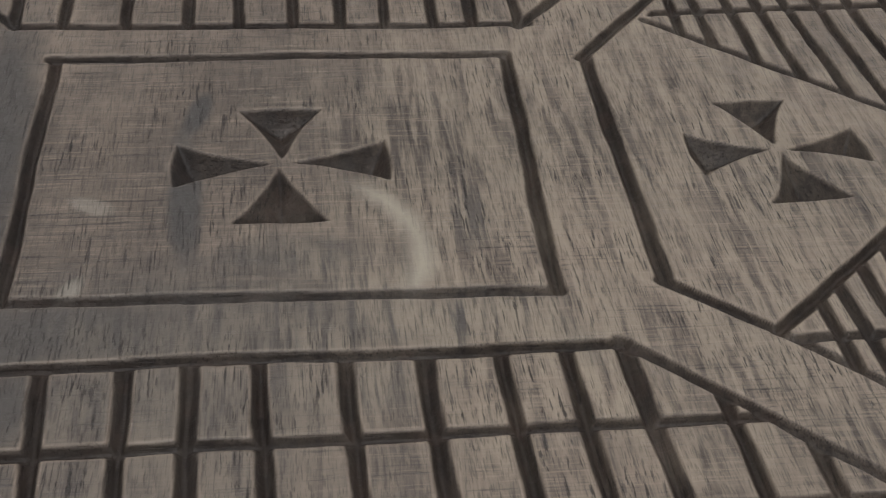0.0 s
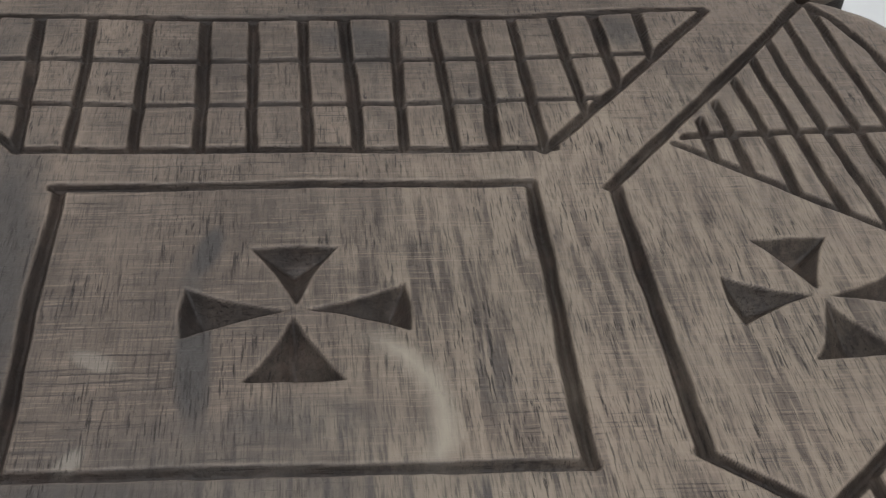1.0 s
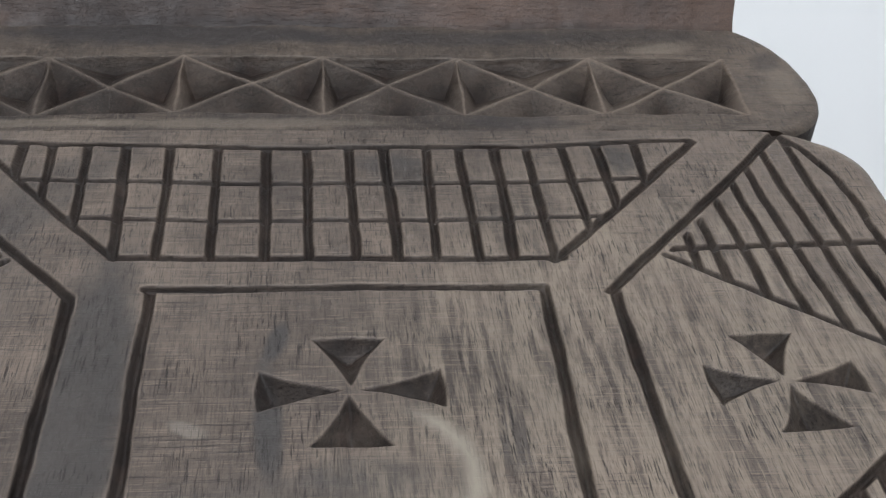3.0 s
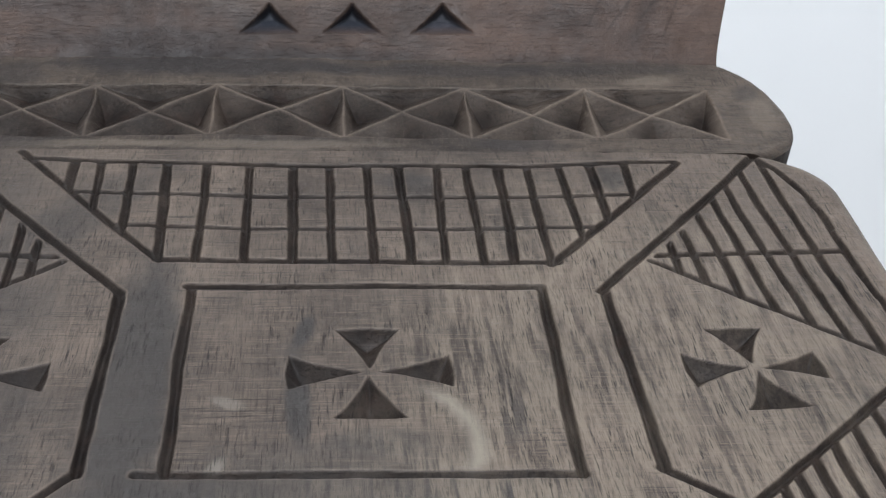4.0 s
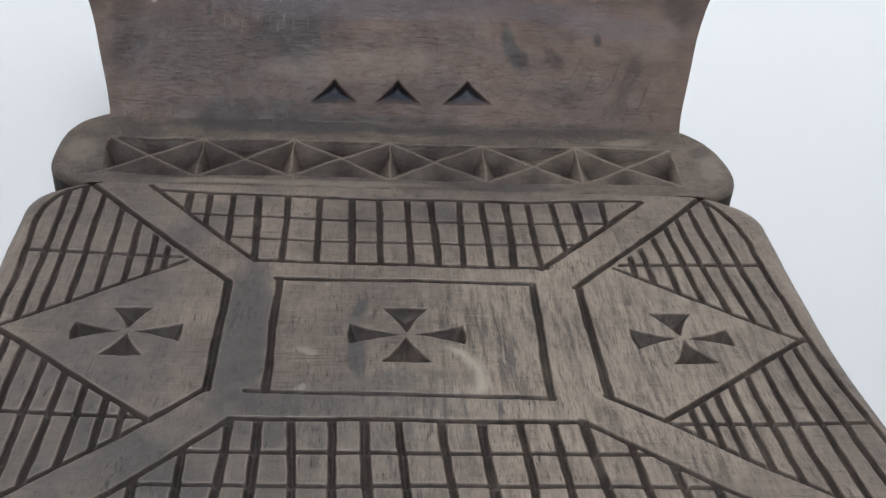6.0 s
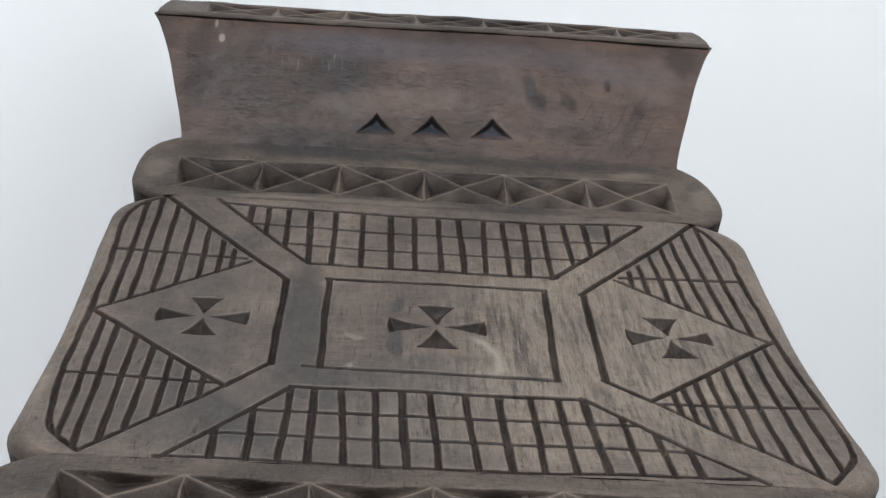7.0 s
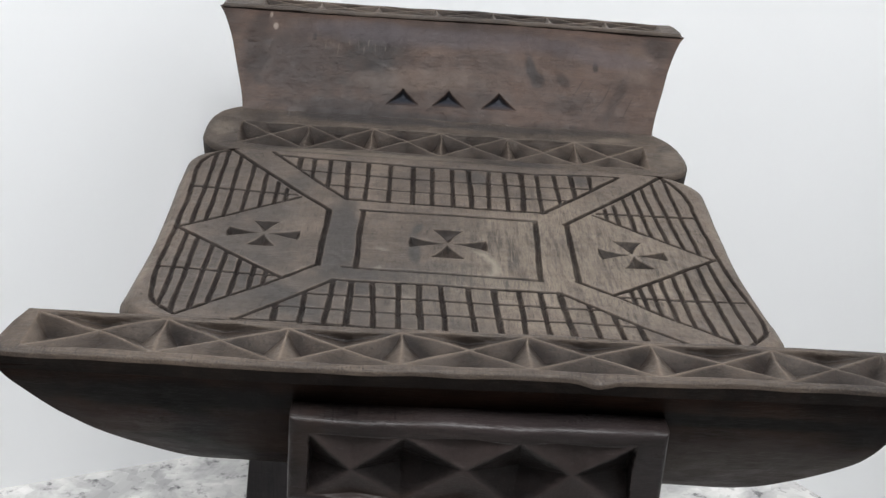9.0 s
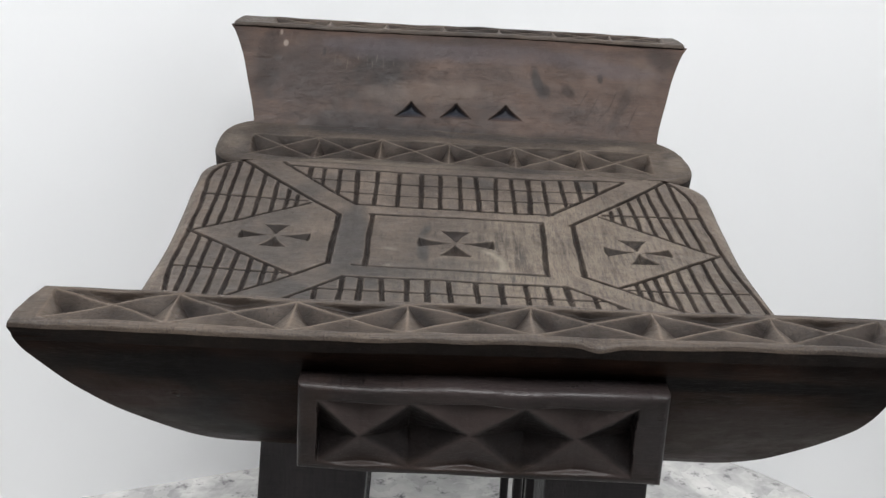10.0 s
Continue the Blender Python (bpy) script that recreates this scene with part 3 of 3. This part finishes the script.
def seat_carving(x, y):
    """Depth of all the cuts in the seat's field."""
    wx, wy = x + 0.0002 * wobble(x, y, 50, 1), y + 0.0002 * wobble(x, y, 50, 2)
    lines = []
    # frame round the middle cross
    lines += [((-0.0505, 0.0425), (0.0515, 0.0415), 0.0029, 0.0019), ((-0.055, -0.0425), (0.050, -0.0445), 0.0029, 0.0019),
              ((-0.0495, 0.0425), (-0.0490, -0.042), 0.0030, 0.0020), ((0.0520, 0.0415), (0.0495, -0.0445), 0.0032, 0.0020)]
    # pointed fields with the outer crosses, and the long slanting cuts
    knee = {1: (0.0865, -0.0585), -1: (-0.0852, -0.0630)}
    for s in (-1, 1):
        far_x = 0.1370
        lines += [((0.0702 if s > 0 else -0.069, 0.0390), (0.0702 if s > 0 else -0.0690, -0.0425), 0.0033, 0.0021),
                  ((s * 0.069, 0.0395), (s * far_x, 0.1215), 0.0030, 0.0020),
                  ((s * 0.0695, -0.0425), knee[s], 0.0028, 0.0018),
                  (knee[s], (0.1445, -0.1180) if s > 0 else (-0.1310, -0.1195), 0.0024, 0.0017),
                  ((s * 0.0875, 0.0560), (s * 0.1510, 0.0000), 0.0024, 0.0017),
                  (knee[s], (s * 0.1515, 0.0015), 0.0028, 0.0019)]
        # cut that follows the seat's edge
        edge = EDGE_CUT[s]
        edge = smooth_curve(edge, 34)
        lines += [(a, b, 0.0027, 0.0018) for a, b in zip(edge[:-1], edge[1:])]
    # far and near trellis; the far one's upper cuts sag in the middle
    sag = [(xx, 0.1130 + 0.0045 * (xx / 0.107) ** 2) for xx in np.linspace(-0.1085, 0.1085, 9)]
    lines += [(a, b, 0.0024, 0.0016) for a, b in zip(sag[:-1], sag[1:])]
    lines += [((-0.0600, 0.0565), (0.0590, 0.0550), 0.0028, 0.0018),
              ((-0.0600, 0.0560), (-0.1110, 0.1215), 0.0024, 0.0016), ((0.0570, 0.0540), (0.1090, 0.1165), 0.0030, 0.0019),
              ((-0.0590, -0.0610), (0.0590, -0.0600), 0.0029, 0.0019), ((-0.1030, -0.1205), (0.0, -0.1218), 0.0025, 0.0017), ((0.0, -0.1218), (0.1150, -0.1185), 0.0025, 0.0017),
              ((-0.0590, -0.0610), (-0.1030, -0.1235), 0.0026, 0.0018), ((0.0580, -0.0590), (0.1185, -0.1215), 0.0026, 0.0018)]
    depth = np.zeros_like(x)
    for k, (a, b, w, d) in enumerate(lines):
        depth = np.maximum(depth, cut_line(wx, wy, a, b, w, d, k))

    def within(corners):
        gap = np.full_like(x, 9.0)
        for a, b in zip(corners, corners[1:] + corners[:1]):
            gap = np.minimum(gap, ((b[1] - a[1]) * (wx - a[0]) - (b[0] - a[0]) * (wy - a[1])) / math.hypot(b[0] - a[0], b[1] - a[1]))
        return np.clip(gap / 0.0010 + 0.5, 0, 1)

    trellis = np.zeros_like(x)
    field = within([(-0.060, 0.056), (-0.1090, 0.120), (0.1110, 0.120), (0.058, 0.055)])
    for k, (a, b) in enumerate(FAR_CUTS):
        trellis = np.maximum(trellis, field * cut_line(wx, wy, (a / 1000, 0.1125 + 0.0045 * (a / 107) ** 2), (b / 1000, 0.054), 0.0027 if k % 3 else 0.0033, 0.0019, k))
    for yy in (0.0740, 0.0930):
        trellis = np.maximum(trellis, field * cut_line(wx, wy - 0.0028 * (wx / 0.09) ** 2, (-0.11, yy + 0.0008), (0.11, yy), 0.0021, 0.0015, yy * 900))
    field = within([(-0.103, -0.1215), (-0.059, -0.061), (0.059, -0.060), (0.1165, -0.1195), (0.0, -0.1225)])
    for k, (a, b) in enumerate(NEAR_CUTS):
        trellis = np.maximum(trellis, field * cut_line(wx, wy, (a / 1000, -0.060), (b / 1000, -0.123), 0.0028 if k % 3 else 0.0034, 0.0020, k + 40))
    for yy in (-0.0808, -0.1002):
        trellis = np.maximum(trellis, field * cut_line(wx, wy, (-0.12, yy - 0.0016), (0.12, yy + 0.0016), 0.0026, 0.0018, yy * 900))
    for s in (-1, 1):
        far_field = [(0.0875, 0.056), (0.137, 0.1215), (0.1435, 0.112), (0.1490, 0.096), (0.1510, 0.07), (0.1525, 0.0)] if s > 0 else [(0.0875, 0.056), (0.137, 0.1225), (0.147, 0.1135), (0.153, 0.1015), (0.1545, 0.086), (0.1525, 0.05), (0.1515, 0.0)]
        near_field = [(0.0865, -0.0585), (0.1515, 0.0005), (0.157, -0.05), (0.159, -0.085), (0.1565, -0.102), (0.1445, -0.1180)] if s > 0 else [(0.0852, -0.063), (0.1515, 0.0005), (0.1505, -0.05), (0.1475, -0.09), (0.142, -0.107), (0.131, -0.1195)]
        for m, corners in enumerate((far_field, near_field)):
            corners = corners if s > 0 else [(-a, b) for a, b in corners][::-1]
            field = within(corners)
            for k, (a, b) in enumerate(SIDE_CUTS[(s, m)]):
                # the far cuts lean along their whole length, so that the ends lie beyond the field
                mid, on = (0.055, -0.060)[m], (a - b) * 0.12
                trellis = np.maximum(trellis, field * cut_line(wx, wy, (s * (a + on) / 1000, mid + 0.0685), (s * (b - on) / 1000, mid - 0.0715), 0.0027, 0.0019, k + 9 * m + 30 * s))
            yy = (0.0600, -0.0595)[m]
            trellis = np.maximum(trellis, field * cut_line(wx, wy, (s * 0.08, yy - 0.0015), (s * 0.16, yy + 0.002), 0.0027, 0.0018, m))
    depth = np.maximum(depth, trellis)
    return depth


CROSSES = ((0.0005, -0.0005, ((0.0210, 0.0098), (0.0212, 0.0104), (0.0222, 0.0080), (0.0222, 0.0087)), 0),
           (0.1045, 0.0005, ((0.0195, 0.0092), (0.0196, 0.0096), (0.0195, 0.0074), (0.0196, 0.0088)), 4),
           (-0.1025, -0.0010, ((0.0186, 0.0084), (0.0186, 0.0088), (0.0204, 0.0074), (0.0204, 0.0078)), 0))


def seat_board():
    ys = np.unique(np.r_[np.linspace(-SEAM, SEAM, 660), SEAM - 0.022 * (1 - np.sin(np.linspace(0, math.pi / 2, 24))) , -SEAM + 0.022 * (1 - np.sin(np.linspace(0, math.pi / 2, 24)))])
    us = np.linspace(-1, 1, 860)
    y = np.repeat(ys[:, None], len(us), 1)
    # the near right corner bulges out, the left edge runs a little inwards
    w = half_width(y) + np.where(us[None, :] > 0, 0.0040 * np.clip(-y / 0.085, 0, 1) ** 1.3, -0.0028 * np.clip((0.07 - y) / 0.09, 0, 1))
    x = w * us[None, :]
    slope = np.gradient(w, axis=0) / np.gradient(y, axis=0)
    gap = (w - np.abs(x)) / np.sqrt(1 + np.minimum(slope ** 2, 1.5))
    cuts = eased(seat_carving(x, y), 1)
    pits, valley = np.zeros_like(x), np.zeros_like(x)
    for cross in CROSSES:
        sunk, line = cross_pits(x, y, *cross)
        pits, valley = np.maximum(pits, sunk), np.maximum(valley, line)
    depth = np.maximum(cuts, eased(pits, 1))
    z = dish(y) - depth - round_over(gap, 0.0080) * 0.9 + 0.00025 * wobble(x, y, 45, 3) + 0.00008 * wobble(x, y, 300, 1)
    # staining and painted shade darken the cuts with depth, thinly on their walls; in the crosses they keep to the
    # valleys
    stain_shade = 0.86 * np.clip(cuts / 0.0004, 0, 1) + 0.13 * np.clip((cuts - 0.0009) / 0.0008, 0, 1)
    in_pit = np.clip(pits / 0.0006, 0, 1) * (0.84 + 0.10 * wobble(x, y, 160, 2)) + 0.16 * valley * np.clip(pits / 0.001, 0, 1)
    stain_shade = np.clip(np.maximum(stain_shade * (0.95 + 0.10 * wobble(x, y, 90, 3)), in_pit), 0, 1)
    top = np.stack([x, y, z], -1)
    low = np.stack([x * 0.985, y, np.full_like(z, -0.020)], -1)
    return solid("seat_board", top, low, stain_shade, wear_glint=np.clip(lip_glint(depth) * (0.75 + 0.35 * wobble(x, y, 110, 1)) + np.clip(1 - np.abs(gap - 0.0045) / 0.0045, 0, 1) * (0.35 + 0.45 * wobble(x, y, 60, 2)), 0, 1), low_dark=0.8)


def shoulder(s):
    """The round-ended end of the seat with its chip-carved band. s: 1 at the back, -1 at the front."""
    ys = np.unique(np.r_[np.linspace(SEAM, 0.190, 200), 0.1210 + 0.031 * (1 - np.cos(np.linspace(0.37, 1.2, 20)))])
    ys = ys[(ys >= SEAM) & (ys <= 0.190)]
    us = np.linspace(-1, 1, 800)
    y = np.repeat(ys[:, None], len(us), 1)
    w = half_width(y + 1e-9, np.sign(us)[None, :])
    x = w * us[None, :]
    slope = np.gradient(w, axis=0) / np.gradient(y, axis=0)
    gap = (w - np.abs(x)) / np.sqrt(1 + np.minimum(slope ** 2, 1.5))
    nodes = (-0.1370, -0.0930, -0.0505, -0.0045, 0.0400, 0.0850, 0.1320) if s > 0 else (-0.1340, -0.0905, -0.0470, -0.0040, 0.0425, 0.0905, 0.1330)
    y0, y1 = (0.1325, 0.1685) if s > 0 else (0.1345, 0.1690)
    bend = 0.0008 * np.sin(x * 40)
    pale_ridge = np.zeros_like(x)
    depth = chip_band(x, y + bend, nodes, y0, y1, 0.0062 if s > 0 else 0.0075, power=0.9, pale_ridge=pale_ridge, wedge=0.0085, lip=0.0060 if s > 0 else 0.0020, cross_deep=1.9 if s > 0 else 1.5, far=1 if s > 0 else 0)
    z = dish(y) - depth - round_over(gap, 0.0035) * 0.9 + 0.0003 * wobble(x, y, 60, 2) + 0.0001 * wobble(x, y, 260, 3)
    top = np.stack([x, s * y, z], -1)
    low = np.stack([x * (0.985 if s > 0 else 0.93), s * y, np.full_like(z, -0.024 if s > 0 else -0.010)], -1)
    return solid("end_band", top, low, grime_shade(depth, 0.0062, x, y) * (1 - 0.9 * np.clip(pale_ridge, 0, 1)), flip=s < 0, wear_glint=np.clip(lip_glint(depth) * (0.55 + 0.35 * wobble(x, y, 150, 1)) + 0.70 * pale_ridge, 0, 1), low_dark=0.85)


INNER = [(0.1835, 0.0080, 0.1400), (0.1900, 0.0145, 0.1405), (0.1985, 0.0235, 0.1430), (0.2110, 0.0355, 0.1475), (0.2270, 0.0495, 0.1530), (0.2420, 0.0615, 0.1600), (0.2500, 0.0665, 0.1650)]
OUTER = [(0.2832, 0.0618, 0.1625), (0.2790, 0.0520, 0.1590), (0.2650, 0.0310, 0.1480), (0.2430, 0.0080, 0.1290), (0.2180, -0.0120, 0.1060), (0.1880, -0.0270, 0.0780), (0.1500, -0.0340, 0.0500)]


def end_panel(s):
    """The flaring end board: hollow inside, its outside rounded under like a boat's bow."""
    ni, no, nx = 150, 60, 560
    us = np.linspace(-1, 1, nx)
    ins = smooth_curve(INNER, ni)
    if s < 0:
        ins[:, 2] = np.minimum(ins[:, 2], 0.1612)
    tan = np.gradient(ins[:, :2], axis=0)
    tan /= np.hypot(tan[:, 0], tan[:, 1])[:, None]
    run = np.r_[0, np.cumsum(np.hypot(*np.diff(ins[:, :2], axis=0).T))]
    x = ins[:, 2:3] * us[None, :]
    v = np.repeat(run[:, None], nx, 1)
    depth = np.zeros_like(x)
    if s > 0:
        for cx, half in ((-0.0320, 0.0112), (-0.0005, 0.0112), (0.0342, 0.0125)):
            # bell-shaped notches, deepest under the peak, their floor rising to the lower edge
            t = (v - 0.0158) / 0.0130
            outline = half * np.clip(1 - t, 0, 1) ** 1.25 + 0.0004
            walls = np.minimum((outline - np.abs(x - cx)) * 3.2, (0.0288 - v) * 3.0)
            depth = np.maximum(depth, np.where(t > 0, np.clip(np.minimum(walls, t * 0.0080), 0, 0.0046), 0))
    ripple = 0.0004 * wobble(x, v, 40, 1) + 0.00012 * wobble(x, v, 200, 2)
    off = -depth + ripple
    bow = 0.0012 * (1 - us[None, :] ** 2)
    y_in = ins[:, 0:1] - tan[:, 1:2] * off + bow
    z_in = ins[:, 1:2] + tan[:, 0:1] * off + 0.0010 * wobble(x, v * 0, 14, 2)
    inner = np.stack([x, y_in, z_in], -1)
    outs = smooth_curve(OUTER, no)
    xo = outs[:, 2:3] * us[None, :]
    yo = np.repeat(outs[:, 0:1], nx, 1) + 0.0005 * wobble(xo, outs[:, 1:2], 45, 3) + 0.0012 * (1 - us[None, :] ** 2) * np.clip((outs[:, 1:2] - 0.03) / 0.03, 0, 1)
    zo = np.repeat(outs[:, 1:2], nx, 1) + 0.0010 * wobble(xo, xo * 0, 14, 2)
    if s < 0:
        z_in = z_in + twist(x, 0) * np.clip(z_in / 0.066, 0, 1)
        inner[:, :, 2] = z_in
        zo = zo + twist(xo, 1) * np.clip(zo / 0.060, 0, 1)
    outer = np.stack([xo + (0.0065 * np.clip((0.060 - zo) / 0.03, 0, 1) if s < 0 else 0), yo, zo], -1)
    # closed round: inside, outside, the joining strips and the two end caps
    verts = np.concatenate([inner.reshape(-1, 3), outer.reshape(-1, 3)])
    a = np.arange(ni * nx).reshape(ni, nx)
    b = np.arange(no * nx).reshape(no, nx) + ni * nx
    faces = [sheet_faces(ni, nx, 0), sheet_faces(no, nx, ni * nx)]
    # a shallow trough under the rim joins the inside to the outside
    trough = np.concatenate([np.stack([x[-1] * 0.92, np.full(nx, yy), np.full(nx, zz)], -1) for yy, zz in ((0.2540, 0.0540), (0.2740, 0.0520))])
    c = np.arange(2 * nx).reshape(2, nx) + len(verts)
    verts = np.concatenate([verts, trough])
    for p, q in ((a[-1], c[0]), (c[0], c[1]), (c[1], b[0])):
        faces.append(np.stack([p[:-1], p[1:], q[1:], q[:-1]], -1))
    faces.append(np.stack([b[-1, :-1], b[-1, 1:], a[0, 1:], a[0, :-1]], -1))
    pick = np.round(np.linspace(ni - 1, 0, no)).astype(int)
    stain_shade = np.zeros(len(verts))
    stain_shade[: ni * nx] = depth_dark(depth, 0.003).ravel()
    for col, turn in ((0, 1), (nx - 1, -1)):
        # own corners for the caps
        cap = np.concatenate([inner[pick, col], outer[:, col]])
        base = len(verts)
        verts = np.concatenate([verts, cap])
        stain_shade = np.r_[stain_shade, np.zeros(len(cap))]
        k = np.arange(no - 1) + base
        q = np.stack([k, k + 1, k + 1 + no, k + no], -1)
        faces.append(q if turn > 0 else q[:, ::-1])
    faces = np.concatenate(faces)
    verts[:, 1] *= s
    if s < 0:
        faces = faces[:, ::-1]
    return from_arrays("end_panel", verts, faces, stain_shade)


def twist(x, t):
    """How far the front rim rises: towards the right, and more at its outer edge (t 1) than at its inner one (t 0)."""
    return 0.0020 * x / 0.16 + t * (0.0030 + 0.0012 * x / 0.16)


def rim(s):
    """The flat chip-carved top edge of an end board."""
    nx, ny = 900, 96
    us = np.linspace(-1, 1, nx)
    y = np.repeat(np.linspace(0.2485, 0.2840, ny)[:, None], nx, 1)
    half = 0.1620 + 0.12 * (y - 0.2485) if s < 0 else 0.1650 - 0.10 * (y - 0.2485)
    x = half * us[None, :]
    nodes = (-0.1360, -0.0950, -0.0540, -0.0120, 0.0290, 0.0690, 0.1110, 0.1500) if s > 0 else (-0.1545, -0.1080, -0.0640, -0.0220, 0.0240, 0.0700, 0.1150, 0.1560)
    pale_ridge = np.zeros_like(x)
    depth = chip_band(x, y + 0.0006 * np.sin(x * 33), nodes, 0.2525, 0.2795, 0.0060, power=0.9, pale_ridge=pale_ridge, wedge=0.0125, lip=0.0020, far=1 if s > 0 else 0)
    gap = np.minimum(np.minimum(y - 0.2485, 0.2840 - y), half - np.abs(x))
    z = 0.0690 - 0.06 * (y - 0.2485) - depth - round_over(gap, 0.0022) + 0.0010 * wobble(x, x * 0, 14, 2) + 0.00035 * wobble(x, y, 70, 1)
    rise = twist(x, (y - 0.2485) / 0.0355) if s < 0 else 0 * x
    z = z + rise
    if s < 0:
        z = z - 0.0022 * np.exp(-(((x - 0.047) / 0.006) ** 2 + ((y - 0.2835) / 0.004) ** 2))
    y = y + 0.0005 * wobble(x, x * 0, 50, 3) + 0.0012 * (1 - us[None, :] ** 2)
    # corners a little cut back
    x = np.sign(x) * (np.abs(x) - 0.004 * np.clip((np.abs(us[None, :]) - 0.965) / 0.035, 0, 1) ** 2 * np.clip(np.abs(y - 0.266) / 0.018 - 0.4, 0, 1))
    top = np.stack([x, s * y, z], -1)
    low = np.stack([x * 0.982, s * (0.266 + (y - 0.266) * 0.975), z * 0 + 0.0600 + 0.0010 * wobble(x, x * 0, 14, 2) + rise], -1)
    return solid("rim", top, low, grime_shade(depth, 0.0046, x, y) * (1 - 0.9 * np.clip(pale_ridge, 0, 1)), flip=s < 0, wear_glint=np.clip(lip_glint(depth) * (0.55 + 0.35 * wobble(x, y, 150, 1)) + 0.62 * pale_ridge, 0, 1), low_dark=1.0)


def front_block():
    """The block under the front rim with three carved stars in a raised frame."""
    nx, nz = 420, 130
    us, vs = np.linspace(-0.0595, 0.0740, nx), np.linspace(0.0165, 0.0520, nz)
    x, z = np.repeat(us[None, :], nz, 0), np.repeat(vs[:, None], nx, 1)
    field = (-0.0525, -0.0195, 0.0220, 0.0625)
    pale_ridge, lit_petals = np.zeros_like(x), np.zeros_like(x)
    depth = eased(chip_band(x, z, field, 0.0196, 0.0466, 0.0075, ridge=False, power=1.0, pale_ridge=pale_ridge, cross_deep=0.75, lit_petals=lit_petals, lip=0.0035))
    gap = np.minimum(np.minimum(x + 0.0595, 0.0740 - x), np.minimum(z - 0.0165, 0.0520 - z))
    y = -0.290 + depth + round_over(gap, 0.0025) + 0.0005 * wobble(x, z, 60, 2) + 0.00015 * wobble(x, z, 240, 1)
    tilt = 0.0012 * np.clip((x - 0.007) / 0.067, -1, 1) * np.clip((z - 0.0165) / 0.0355, 0, 1)
    top = np.stack([x, y, z + tilt + 0.0006 * wobble(x, z * 0, 40, 1)], -1)
    low = np.stack([x * 0.985, np.full_like(y, -0.248), z + tilt], -1)
    # top and bottom facets painted pale as if lit, side hollows black as if shaded
    return solid("front_block", top, low, np.clip(depth / 0.0015, 0, 1) * (1 - lit_petals) * 0.75, wear_glint=np.clip(lip_glint(depth) * 0.5 + 0.8 * pale_ridge * (0.7 + 0.4 * wobble(x, z, 130, 2)) + lit_petals * (0.75 + 0.25 * wobble(x, z, 120, 3)), 0, 1))


def column(x0, x1, y0, y1, z0, z1, splay=0.0):
    """An upright with eased edges."""
    bm = bmesh.new()
    box(bm, x0, x1, y0, y1, z0, z1)
    for v in bm.verts:
        v.co.x += splay * (z1 - v.co.z)
    bmesh.ops.bevel(bm, geom=list(bm.edges), offset=0.0016, segments=2, affect="EDGES", profile=0.6)
    return bm


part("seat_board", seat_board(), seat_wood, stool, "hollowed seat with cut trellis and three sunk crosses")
for s in (1, -1):
    part("end_band", shoulder(s), band_wood, stool, "round-ended band of chip carving")
    part("end_panel", end_panel(s), panel_wood if s > 0 else hull_wood, stool, "flaring end board, brown with dark stains" if s > 0 else "flaring end board, dark brown outside with shade in the colour")
    part("rim", rim(s), rim_wood, stool, "chip-carved top edge with wear, ridges painted pale and hollows dark")
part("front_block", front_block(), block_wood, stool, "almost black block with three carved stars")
UNDER = -0.019
for side, (a, b, lean) in ((-1, (-0.084, -0.0365, -0.05)), (1, (0.0410, 0.0865, 0.01))):
    part("leg", column(a, b, -0.200, -0.150, FLOOR, UNDER, lean), leg_wood, stool)
    part("leg", column(a, b - 0.020, 0.150, 0.200, FLOOR, UNDER, lean) if side < 0 else column(a + 0.020, b, 0.150, 0.200, FLOOR, UNDER, lean), leg_wood, stool)
    inner = b if side < 0 else a
    for y_a in (-0.105, -0.022, 0.092):
        part("spindle", column(min(inner, inner + side * 0.0055), max(inner, inner + side * 0.0055), y_a, y_a + 0.008, FLOOR, UNDER, lean), leg_wood, stool)
